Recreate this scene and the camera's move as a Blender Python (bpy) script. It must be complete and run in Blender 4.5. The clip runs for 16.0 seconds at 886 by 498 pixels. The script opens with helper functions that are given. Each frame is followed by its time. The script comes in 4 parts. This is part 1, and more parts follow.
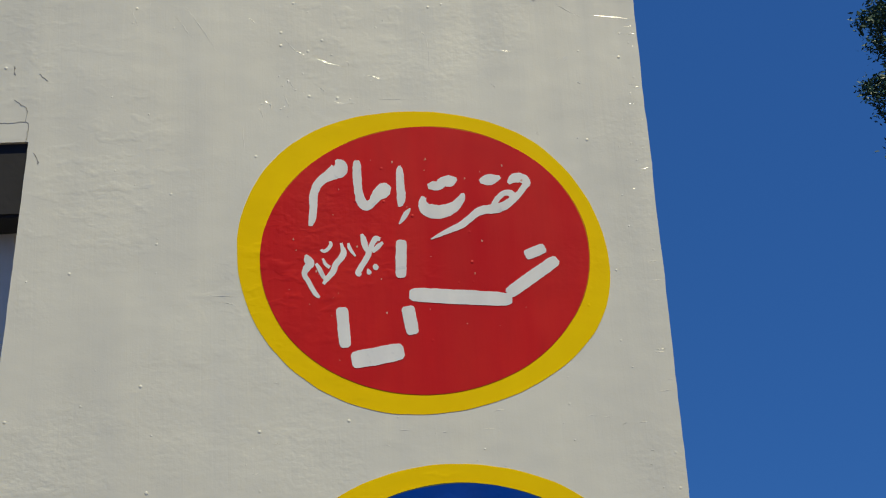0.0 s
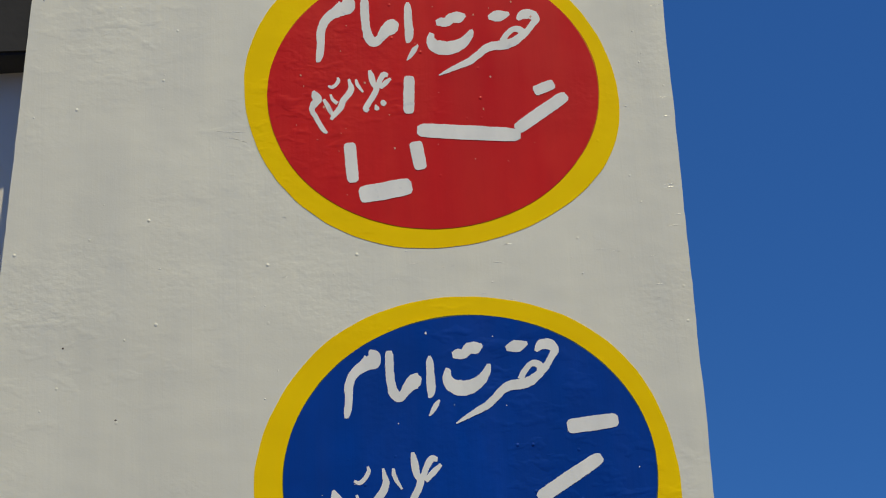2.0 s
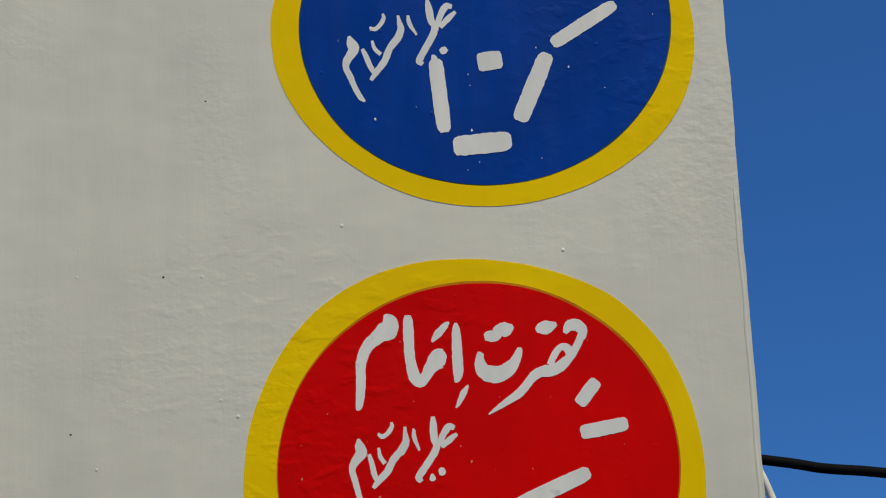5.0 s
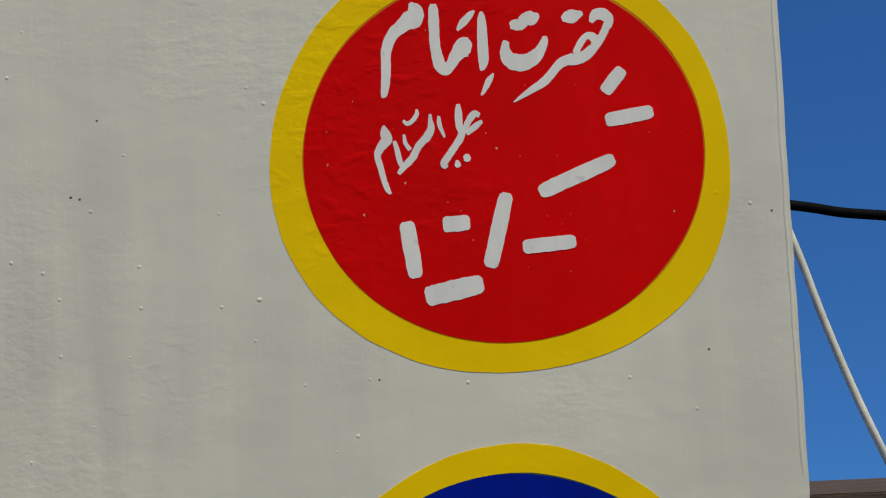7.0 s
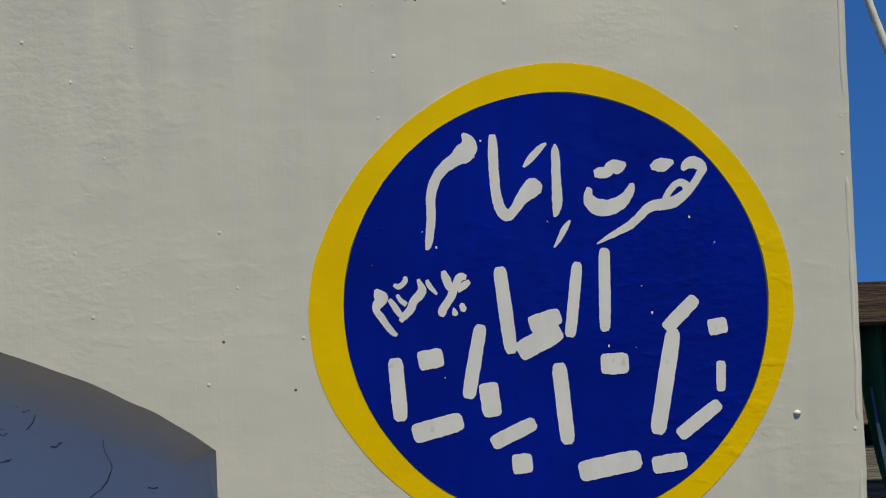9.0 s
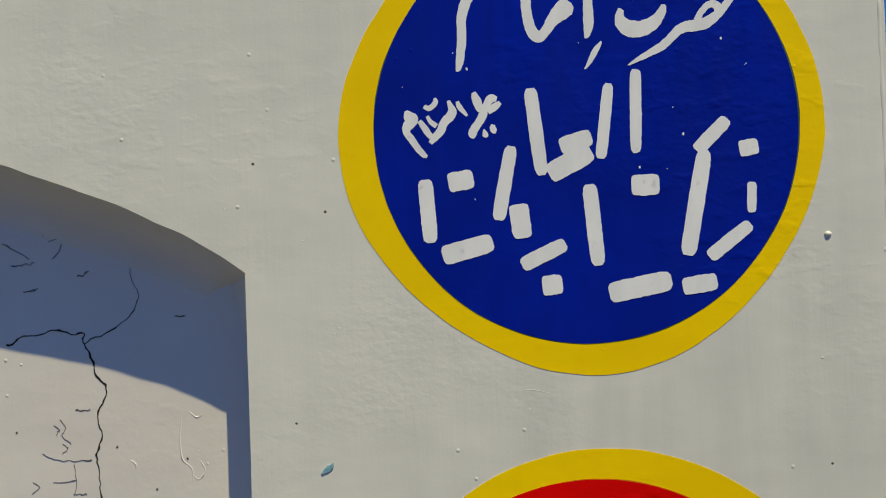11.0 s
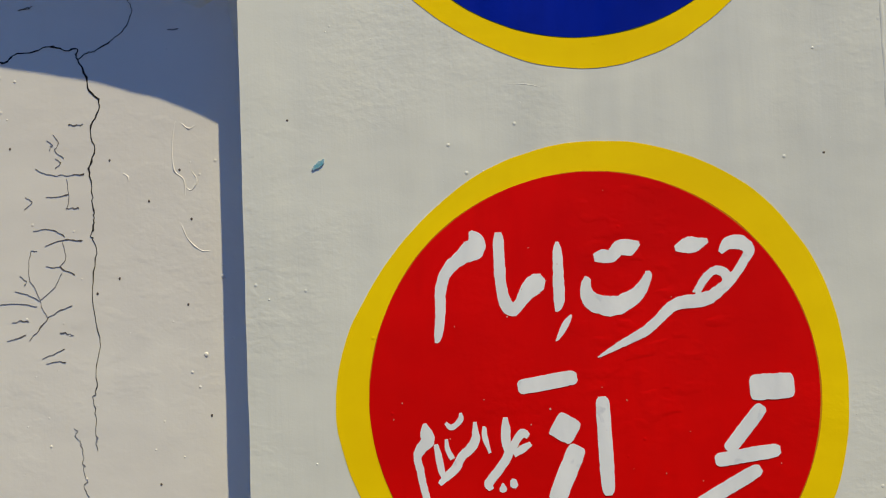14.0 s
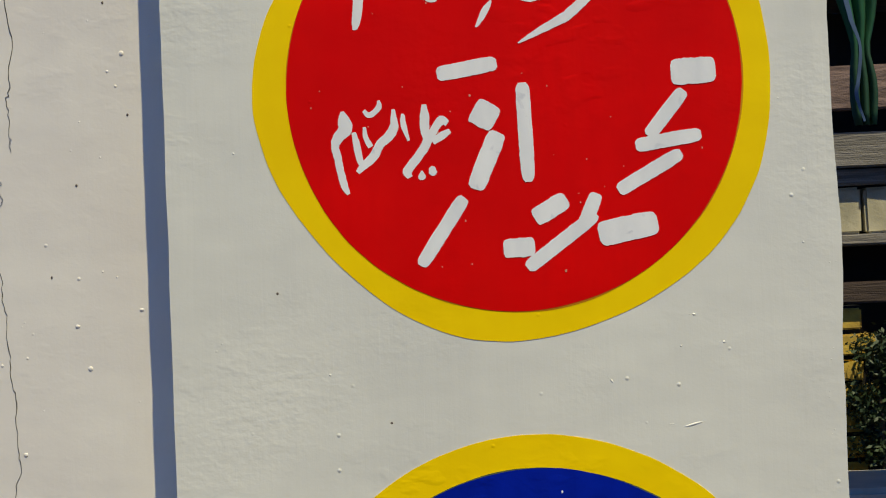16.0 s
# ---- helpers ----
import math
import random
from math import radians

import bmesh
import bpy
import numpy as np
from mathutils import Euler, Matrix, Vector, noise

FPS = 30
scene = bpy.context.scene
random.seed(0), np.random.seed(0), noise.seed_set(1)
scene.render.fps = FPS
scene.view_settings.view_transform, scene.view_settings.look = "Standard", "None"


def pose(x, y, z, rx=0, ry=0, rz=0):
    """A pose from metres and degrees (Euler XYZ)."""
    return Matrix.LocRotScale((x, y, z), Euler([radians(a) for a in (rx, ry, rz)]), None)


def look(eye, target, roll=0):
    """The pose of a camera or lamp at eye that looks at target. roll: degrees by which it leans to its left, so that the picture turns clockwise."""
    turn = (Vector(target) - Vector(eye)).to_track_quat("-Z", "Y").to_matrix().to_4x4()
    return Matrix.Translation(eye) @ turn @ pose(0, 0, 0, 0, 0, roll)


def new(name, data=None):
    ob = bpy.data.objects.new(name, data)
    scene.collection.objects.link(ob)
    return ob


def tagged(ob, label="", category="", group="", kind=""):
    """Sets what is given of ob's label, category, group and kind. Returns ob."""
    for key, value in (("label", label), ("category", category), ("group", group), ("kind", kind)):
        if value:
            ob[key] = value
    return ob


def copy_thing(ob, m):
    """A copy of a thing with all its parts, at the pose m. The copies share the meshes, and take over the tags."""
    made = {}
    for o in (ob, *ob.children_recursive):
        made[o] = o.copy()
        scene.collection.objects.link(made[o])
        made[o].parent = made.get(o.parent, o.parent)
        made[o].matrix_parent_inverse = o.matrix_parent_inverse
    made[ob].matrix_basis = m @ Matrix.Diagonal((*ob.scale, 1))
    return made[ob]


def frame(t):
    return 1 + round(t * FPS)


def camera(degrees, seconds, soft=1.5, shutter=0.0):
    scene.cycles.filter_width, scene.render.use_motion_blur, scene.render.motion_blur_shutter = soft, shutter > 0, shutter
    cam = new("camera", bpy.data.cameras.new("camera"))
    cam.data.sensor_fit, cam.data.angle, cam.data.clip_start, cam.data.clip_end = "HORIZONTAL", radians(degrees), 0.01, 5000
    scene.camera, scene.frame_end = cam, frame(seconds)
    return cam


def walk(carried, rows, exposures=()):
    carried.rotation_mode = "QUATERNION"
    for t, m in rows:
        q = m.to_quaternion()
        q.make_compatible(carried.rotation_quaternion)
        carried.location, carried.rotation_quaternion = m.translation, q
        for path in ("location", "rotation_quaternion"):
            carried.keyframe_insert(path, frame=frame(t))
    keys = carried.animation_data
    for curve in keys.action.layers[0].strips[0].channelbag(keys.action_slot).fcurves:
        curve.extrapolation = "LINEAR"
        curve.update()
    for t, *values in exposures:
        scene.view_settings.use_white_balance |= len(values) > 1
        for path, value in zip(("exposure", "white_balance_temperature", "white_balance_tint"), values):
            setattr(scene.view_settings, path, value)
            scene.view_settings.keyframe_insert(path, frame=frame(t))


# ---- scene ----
cam = camera(32.9, 16.0, soft=1.1)
PATH = [
    (0, (-0.059, -1.416, 2.29), (0.057, 0.457, 2.981), -3.5),
    (0.5, (-0.064, -1.413, 2.28), (0.053, 0.471, 2.942), -3.4),
    (1, (-0.068, -1.405, 2.272), (0.049, 0.491, 2.9), -3.4),
    (1.5, (-0.042, -1.4, 2.251), (0.035, 0.505, 2.858), -3.2),
    (2, (-0.046, -1.389, 2.221), (0.033, 0.524, 2.8), -3.2),
    (2.5, (-0.026, -1.377, 2.178), (0.02, 0.546, 2.728), -3.1),
    (3, (-0.032, -1.374, 2.145), (0.017, 0.564, 2.636), -3.0),
    (3.5, (-0.037, -1.364, 2.095), (0.012, 0.583, 2.551), -3.0),
    (3.7, (-0.037, -1.364, 2.078), (0.01, 0.589, 2.508), -3.0),
    (5.8, (-0.036, -1.335, 1.91), (-0.029, 0.643, 2.205), -2.8),
    (6, (-0.048, -1.334, 1.891), (-0.03, 0.646, 2.17), -2.8),
    (6.5, (-0.052, -1.33, 1.843), (-0.045, 0.655, 2.092), -2.7),
    (7, (-0.058, -1.325, 1.813), (-0.061, 0.668, 1.986), -2.6),
    (7.5, (-0.069, -1.317, 1.748), (-0.076, 0.677, 1.902), -2.6),
    (8, (-0.03, -1.311, 1.652), (-0.115, 0.681, 1.804), -2.3),
    (8.5, (-0.037, -1.305, 1.598), (-0.127, 0.69, 1.708), -2.2),
    (9, (-0.04, -1.305, 1.554), (-0.139, 0.692, 1.618), -2.2),
    (9.5, (-0.04, -1.302, 1.507), (-0.152, 0.695, 1.521), -2.1),
    (10, (-0.05, -1.299, 1.445), (-0.162, 0.698, 1.477), -1.9),
    (10.2, (-0.061, -1.298, 1.438), (-0.166, 0.699, 1.458), -1.9),
    (12.3, (-0.099, -1.301, 1.291), (-0.158, 0.692, 1.447), -2.1),
    (12.5, (-0.109, -1.298, 1.261), (-0.159, 0.694, 1.428), -2.1),
    (13, (-0.106, -1.291, 1.188), (-0.173, 0.701, 1.35), -1.9),
    (13.5, (-0.089, -1.288, 1.146), (-0.178, 0.705, 1.277), -2.0),
    (14, (-0.067, -1.286, 1.097), (-0.176, 0.707, 1.222), -2.1),
    (14.5, (-0.066, -1.28, 1.044), (-0.152, 0.714, 1.165), -2.1),
    (15, (-0.044, -1.272, 0.995), (-0.128, 0.724, 1.091), -2.2),
    (15.5, (-0.042, -1.267, 0.945), (-0.111, 0.731, 1.018), -2.3),
    (16, (-0.04, -1.257, 0.881), (-0.101, 0.741, 0.927), -2.3),
]
EXPOSURES = [(0, -0.12), (3.5, -0.17), (6.5, -0.27), (9, -0.25), (10.2, -0.2), (12.5, 0.08), (16, 0.07)]
SUN, SKY, HORIZON_DROP, SKY_TONE = 4.9, 0.066, 0.30, (0.42, 1.0, 1.7)
walk(cam, [(t, look(eye, target, roll)) for t, eye, target, roll in PATH], EXPOSURES)

# ---- daylight ----
SUN_FROM = Vector((0.028, -0.045, 0.121)).normalized()
world = bpy.data.worlds.new("sky")
scene.world = world
world.use_nodes = True
sky = world.node_tree.nodes.new("ShaderNodeTexSky")
sky.sky_type = "NISHITA"
sky.sun_disc = False
sky.sun_elevation = math.asin(SUN_FROM.z)
sky.sun_rotation = math.atan2(SUN_FROM.x, SUN_FROM.y)
sky.air_density, sky.dust_density, sky.ozone_density = 1.0, 0.1, 3.0
# the horizon lies well below the wall, down the hillside
where, lift, unit = (world.node_tree.nodes.new(k) for k in ("ShaderNodeTexCoord", "ShaderNodeVectorMath", "ShaderNodeVectorMath"))
lift.operation, unit.operation = "ADD", "NORMALIZE"
lift.inputs[1].default_value = (0, 0, HORIZON_DROP)
world.node_tree.links.new(where.outputs["Generated"], lift.inputs[0])
world.node_tree.links.new(lift.outputs[0], unit.inputs[0])
world.node_tree.links.new(unit.outputs[0], sky.inputs[0])
# deep, dry-season blue
deep = world.node_tree.nodes.new("ShaderNodeMix")
deep.data_type, deep.blend_type = "RGBA", "MULTIPLY"
deep.inputs["Factor"].default_value = 1.0
deep.inputs["B"].default_value = (*SKY_TONE, 1)
world.node_tree.links.new(sky.outputs[0], deep.inputs["A"])
world.node_tree.links.new(deep.outputs["Result"], world.node_tree.nodes["Background"].inputs[0])
world.node_tree.nodes["Background"].inputs[1].default_value = SKY
sun = new("sun", bpy.data.lights.new("sun", "SUN"))
sun.data.energy, sun.data.angle, sun.data.color = SUN, radians(0.5), (1.0, 0.905, 0.6)
sun.matrix_world = look(SUN_FROM * 20, (0, 0, 0))


# ---- materials ----
def material(name, base, second=None, scale=20.0, rough=0.6, bump=0.0, bump_scale=60.0, stretch=(1, 1, 1), spots=None, fine=0.0, metal=0.0, contrast=(0.35, 0.65), sheen=0.5):
    """A surface of two mixed tones, with stains, two scales of relief and a roughness that wanders."""
    mat = bpy.data.materials.new(name)
    mat.use_nodes = True
    nt = mat.node_tree
    N, L = nt.nodes, nt.links
    bsdf = N["Principled BSDF"]
    geo = N.new("ShaderNodeNewGeometry")
    mp = N.new("ShaderNodeMapping")
    mp.inputs["Scale"].default_value = stretch
    L.new(geo.outputs["Position"], mp.inputs["Vector"])

    def noise_tex(s, detail=5.0, warp=0.0, src=mp):
        n = N.new("ShaderNodeTexNoise")
        n.inputs["Scale"].default_value, n.inputs["Detail"].default_value, n.inputs["Distortion"].default_value = s, detail, warp
        L.new(src.outputs["Vector"] if src is mp else src.outputs["Position"], n.inputs["Vector"])
        return n.outputs["Fac"]

    def ramp(src, lo, hi, c0, c1):
        r = N.new("ShaderNodeValToRGB")
        r.color_ramp.elements[0].position, r.color_ramp.elements[1].position = lo, hi
        r.color_ramp.elements[0].color, r.color_ramp.elements[1].color = (*c0, 1), (*c1, 1)
        L.new(src, r.inputs[0])
        return r.outputs[0]

    second = second or tuple(c * 0.85 for c in base)
    col = ramp(noise_tex(scale), contrast[0], contrast[1], base, second)
    if spots:
        mask = ramp(noise_tex(spots[1], 8.0, 0.4, geo), spots[2], spots[2] + 0.08, (0, 0, 0), (1, 1, 1))
        mx = N.new("ShaderNodeMix")
        mx.data_type = "RGBA"
        L.new(mask, mx.inputs["Factor"])
        L.new(col, mx.inputs["A"])
        mx.inputs["B"].default_value = (*spots[0], 1)
        col = mx.outputs["Result"]
    L.new(col, bsdf.inputs["Base Color"])
    rr = ramp(noise_tex(scale * 0.7), 0.3, 0.7, (rough - 0.08,) * 3, (min(1, rough + 0.1),) * 3)
    L.new(rr, bsdf.inputs["Roughness"])
    bsdf.inputs["Metallic"].default_value = metal
    bsdf.inputs["Specular IOR Level"].default_value = sheen
    if bump:
        last = None
        for s, d, k, src in ((bump_scale, 0.004, bump, mp), (bump_scale * 6, 0.0012, bump + fine, geo)):
            b = N.new("ShaderNodeBump")
            b.inputs["Strength"].default_value, b.inputs["Distance"].default_value = min(1, k), d
            L.new(noise_tex(s, 4.0, 0.3, src), b.inputs["Height"])
            if last:
                L.new(last.outputs[0], b.inputs["Normal"])
            last = b
        L.new(last.outputs[0], bsdf.inputs["Normal"])
    return mat


def painted(name, base, second, rough, sheen, coat=0.0, peel=0.5, streak=0.3, patch=0.5, pimples=0.5, mottle=0.5, stain=None):
    """Hand-brushed paint on plaster: slow changes of tone, brush streaks, orange peel in patches, dents, and small pimples."""
    mat = bpy.data.materials.new(name)
    mat.use_nodes = True
    N, L = mat.node_tree.nodes, mat.node_tree.links
    bsdf = N["Principled BSDF"]
    geo = N.new("ShaderNodeNewGeometry")

    def tex(scale, stretch=(1, 1, 1), detail=3.0, warp=0.0, shift=(0, 0, 0)):
        mp, n = N.new("ShaderNodeMapping"), N.new("ShaderNodeTexNoise")
        mp.inputs["Scale"].default_value, mp.inputs["Location"].default_value = stretch, shift
        n.inputs["Scale"].default_value, n.inputs["Detail"].default_value, n.inputs["Distortion"].default_value = scale, detail, warp
        L.new(geo.outputs["Position"], mp.inputs["Vector"])
        L.new(mp.outputs["Vector"], n.inputs["Vector"])
        return n.outputs["Fac"]

    def ramp(src, lo, hi, c0=(0, 0, 0), c1=(1, 1, 1)):
        r = N.new("ShaderNodeValToRGB")
        r.color_ramp.elements[0].position, r.color_ramp.elements[1].position = lo, hi
        r.color_ramp.elements[0].color, r.color_ramp.elements[1].color = (*c0, 1), (*c1, 1)
        L.new(src, r.inputs[0])
        return r.outputs[0]

    def times(a, b):
        m = N.new("ShaderNodeMath")
        m.operation = "MULTIPLY"
        L.new(a, m.inputs[0])
        if isinstance(b, float):
            m.inputs[1].default_value = b
        else:
            L.new(b, m.inputs[1])
        return m.outputs[0]

    def mixed(fac, a, b):
        m = N.new("ShaderNodeMix")
        m.data_type = "RGBA"
        L.new(fac, m.inputs["Factor"])
        L.new(a, m.inputs["A"])
        if isinstance(b, tuple):
            m.inputs["B"].default_value = (*b, 1)
        else:
            L.new(b, m.inputs["B"])
        return m.outputs["Result"]

    tone = ramp(tex(6, (1, 1, 1.2), 6, 0.3), 0.35, 0.68, base, second)
    fine_tone = ramp(tex(45, (1.6, 1, 0.5), 5), 0.40, 0.72)
    tone = mixed(times(fine_tone, mottle), tone, second)
    if stain:
        # thin, streaky coat where the grey undercoat shows
        where_thin = times(ramp(tex(2.1, (1, 1, 0.8), 3, 0.2, stain[1]), 0.46, 0.66), ramp(tex(26, (1, 1, 0.12), 4), 0.28, 0.62))
        tone = mixed(times(where_thin, stain[2]), tone, stain[0])
    L.new(tone, bsdf.inputs["Base Color"])
    rr = ramp(tex(34, (1, 1, 0.14), 5), 0.3, 0.7, (rough - 0.11,) * 3, (rough + 0.10,) * 3)
    L.new(rr, bsdf.inputs["Roughness"])
    bsdf.inputs["Specular IOR Level"].default_value = sheen
    bsdf.inputs["Coat Weight"].default_value = coat
    bsdf.inputs["Coat Roughness"].default_value = 0.22
    pits = N.new("ShaderNodeTexVoronoi")
    pits.inputs["Scale"].default_value = 70
    L.new(geo.outputs["Position"], pits.inputs["Vector"])
    sep = N.new("ShaderNodeSeparateColor")
    L.new(pits.outputs["Color"], sep.inputs[0])
    pimple = times(ramp(pits.outputs["Distance"], 0.03, 0.14, (1, 1, 1), (0, 0, 0)), ramp(sep.outputs[0], 0.90, 0.93))
    rough_here = ramp(tex(5.5, (1, 1, 1), 2), 0.48, 0.66)
    dents = times(ramp(tex(60, (0.7, 1, 1.15), 2, 0.25, (3, 0, 5)), 0.50, 0.85), ramp(tex(4.0, (1, 1, 1), 2, 0, (7, 2, 1)), 0.46, 0.62))
    layers = ((dents, patch, 0.0016), (tex(16, (0.8, 1, 1.2), 2), 0.22, 0.004), (tex(120, (1.7, 1, 0.07), 4, 0.6), streak, 0.0005),
              (times(tex(135, (0.8, 1, 1.1), 2, 0.2), rough_here), peel, 0.0012), (tex(420, (0.8, 1, 1), 3), 0.2, 0.00030), (pimple, pimples, 0.0010))
    last = None
    for height, strength, reach in layers:
        b = N.new("ShaderNodeBump")
        b.inputs["Strength"].default_value, b.inputs["Distance"].default_value = strength, reach
        L.new(height, b.inputs["Height"])
        if last:
            L.new(last.outputs[0], b.inputs["Normal"])
        last = b
    L.new(last.outputs[0], bsdf.inputs["Normal"])
    return mat


WHITE = painted("limewashed_plaster", (0.80, 0.775, 0.635), (0.735, 0.71, 0.585), 0.49, 1.0, peel=0.30, streak=0.15, patch=0.16, pimples=0.45, mottle=0.35, stain=((0.56, 0.55, 0.47), (0.35, 0, 0.2), 0.55))
NICHE = painted("niche_plaster", (0.83, 0.775, 0.655), (0.77, 0.71, 0.605), 0.50, 0.5, peel=0.16, streak=0.08, patch=0.10, pimples=0.5, mottle=0.3, stain=((0.73, 0.68, 0.60), (5, 0, 0), 0.6))
GLOSS = material("glossy_white_ridge", (0.84, 0.81, 0.70), (0.78, 0.75, 0.64), 20, 0.2, 0.05, 60, sheen=0.9)
YELLOW = painted("yellow_enamel", (1.0, 0.68, 0.0), (0.93, 0.60, 0.0), 0.42, 0.05, 0.05, peel=0.3, streak=0.12, patch=0.3, pimples=0.3, mottle=0.35)
RED = painted("red_enamel", (0.78, 0.0015, 0.0), (0.66, 0.001, 0.0), 0.46, 0.06, 0.04, peel=0.45, streak=0.15, patch=0.4, pimples=0.3, mottle=0.45)
FADED_RED = painted("faded_red_enamel", (0.66, 0.010, 0.002), (0.56, 0.005, 0.001), 0.48, 0.22, 0.16, peel=0.32, streak=0.25, patch=0.4, pimples=0.5, mottle=0.6)
BLUE = painted("blue_enamel", (0.0, 0.014, 0.34), (0.0, 0.010, 0.24), 0.46, 0.08, 0.05, peel=0.4, streak=0.15, patch=0.4, pimples=0.3, mottle=0.7)
LIGHT_BLUE = painted("light_blue_enamel", (0.0, 0.052, 0.36), (0.0, 0.040, 0.27), 0.46, 0.12, 0.10, peel=0.32, streak=0.25, patch=0.4, pimples=0.5, mottle=0.6)
OLIVE = material("dark_green_overlap", (0.03, 0.06, 0.03), (0.12, 0.14, 0.02), 30, 0.5)
RUST = material("orange_overlap", (0.50, 0.14, 0.004), (0.62, 0.26, 0.004), 25, 0.5, sheen=0.15)
DARK_PANEL = material("near_black_panel", (0.026, 0.026, 0.027), (0.042, 0.040, 0.040), 9, 0.8, 0.2, 20, sheen=0.2)
LETTER = material("white_brush_paint", (0.90, 0.885, 0.82), (0.79, 0.785, 0.74), 40, 0.4, 0.08, 50, (1, 1, 0.35), spots=((0.69, 0.69, 0.67), 70, 0.64), sheen=0.4)
SPECK = material("spatter", (0.75, 0.42, 0.30), (0.60, 0.25, 0.12), 90, 0.4)
CRACK = material("crack_dirt", (0.03, 0.026, 0.023), None, 30, 0.95, sheen=0.05)
HAIR = material("hairline_dirt", (0.11, 0.085, 0.065), None, 30, 0.95, sheen=0.05)
PIT = material("pit_dirt", (0.16, 0.13, 0.10), (0.07, 0.05, 0.04), 80, 0.9)
TEAL = material("teal_smear", (0.12, 0.36, 0.42), (0.45, 0.55, 0.55), 140, 0.5)
BLACK = material("black_rubber", (0.004, 0.004, 0.005), None, 40, 0.7, sheen=0.04)
CABLE = material("grey_sheath", (0.72, 0.72, 0.66), (0.58, 0.58, 0.53), 60, 0.5)
TIMBER = material("weathered_timber", (0.085, 0.056, 0.04), (0.04, 0.027, 0.02), 14, 0.8, 0.5, 40, (0.4, 4, 6), fine=0.2)
PLANK = material("brown_plank", (0.27, 0.18, 0.145), (0.12, 0.08, 0.065), 16, 0.85, 0.5, 40, (0.6, 4, 3), fine=0.2)
GREYWOOD = material("grey_board", (0.27, 0.245, 0.21), (0.13, 0.12, 0.10), 14, 0.85, 0.5, 40, (0.4, 4, 7), fine=0.2)
STONE = material("pale_block", (0.55, 0.50, 0.34), (0.40, 0.36, 0.24), 16, 0.85, 0.4, 40)
YBRICK = material("yellow_brick", (0.62, 0.42, 0.06), (0.40, 0.26, 0.04), 20, 0.8, 0.4, 50)
# near-black that holds the stall's inner shade, and the pier's dark joints
SHADE_JOINT_BLACK = material("shade_and_joint_black", (0.006, 0.006, 0.006), (0.003, 0.003, 0.003), 6, 0.9, 0.2, 20)
CLOTH = material("green_cloth", (0.009, 0.10, 0.036), (0.004, 0.045, 0.018), 9, 0.75, 0.2, 50)
RIBBON = material("blue_ribbon", (0.06, 0.11, 0.20), (0.03, 0.06, 0.12), 20, 0.6)
LEAF = material("tree_leaf", (0.03, 0.085, 0.045), (0.02, 0.055, 0.03), 9, 0.55)
BUSH = material("bush_leaf", (0.026, 0.05, 0.014), (0.013, 0.028, 0.009), 12, 0.6)
BARK = material("bark", (0.12, 0.085, 0.06), (0.06, 0.045, 0.035), 20, 0.9, 0.6, 30, (1, 1, 0.3))
EARTH = material("dry_earth", (0.062, 0.048, 0.036), (0.045, 0.035, 0.027), 2.5, 0.95, 0.5, 12)
LEDGE = material("pale_cement", (0.50, 0.49, 0.45), (0.38, 0.37, 0.34), 9, 0.8, 0.3, 30)


# ---- helpers for meshes ----
def mesh_object(name, bm, mat, parent=None, label="", smooth=False):
    me = bpy.data.meshes.new(name)
    bmesh.ops.recalc_face_normals(bm, faces=bm.faces[:])
    bm.to_mesh(me)
    bm.free()
    me.materials.append(mat)
    if smooth:
        for p in me.polygons:
            p.use_smooth = True
    ob = new(name, me)
    if parent:
        ob.parent = parent
    if label:
        ob["label"] = label
    return ob


def part(name, bm, mat, parent, label="", smooth=False):
    return mesh_object(name, bm, mat, parent, label, smooth)


def box(bm, x0, x1, y0, y1, z0, z1, bevel=0.0, wobble=0.0):
    r = bmesh.ops.create_cube(bm, size=1, matrix=Matrix.Translation(((x0 + x1) / 2, (y0 + y1) / 2, (z0 + z1) / 2)) @ Matrix.Diagonal((x1 - x0, y1 - y0, z1 - z0, 1)))
    if bevel:
        es = list({e for v in r["verts"] for e in v.link_edges})
        bmesh.ops.bevel(bm, geom=es, offset=bevel, segments=2, affect="EDGES")
    if wobble:
        for v in bm.verts:
            v.co += noise.noise_vector(v.co * 9) * wobble
    return bm


def fan_disc(bm, outline, y, depth):
    """A flat coat of paint with the given outline in x and z, its face at y and its rim depth thick."""
    c = bm.verts.new((sum(p[0] for p in outline) / len(outline), y, sum(p[1] for p in outline) / len(outline)))
    front = [bm.verts.new((p[0], y, p[1])) for p in outline]
    back = [bm.verts.new((p[0], y + depth, p[1])) for p in outline]
    n = len(outline)
    for i in range(n):
        j = (i + 1) % n
        bm.faces.new((c, front[i], front[j]))
        bm.faces.new((front[i], back[i], back[j], front[j]))


def ring(bm, inner, outer, y, depth):
    n = len(outer)
    a = [bm.verts.new((p[0], y, p[1])) for p in inner]
    b = [bm.verts.new((p[0], y, p[1])) for p in outer]
    c = [bm.verts.new((p[0], y + depth, p[1])) for p in outer]
    for i in range(n):
        j = (i + 1) % n
        bm.faces.new((a[i], b[i], b[j], a[j]))
        bm.faces.new((b[i], c[i], c[j], b[j]))


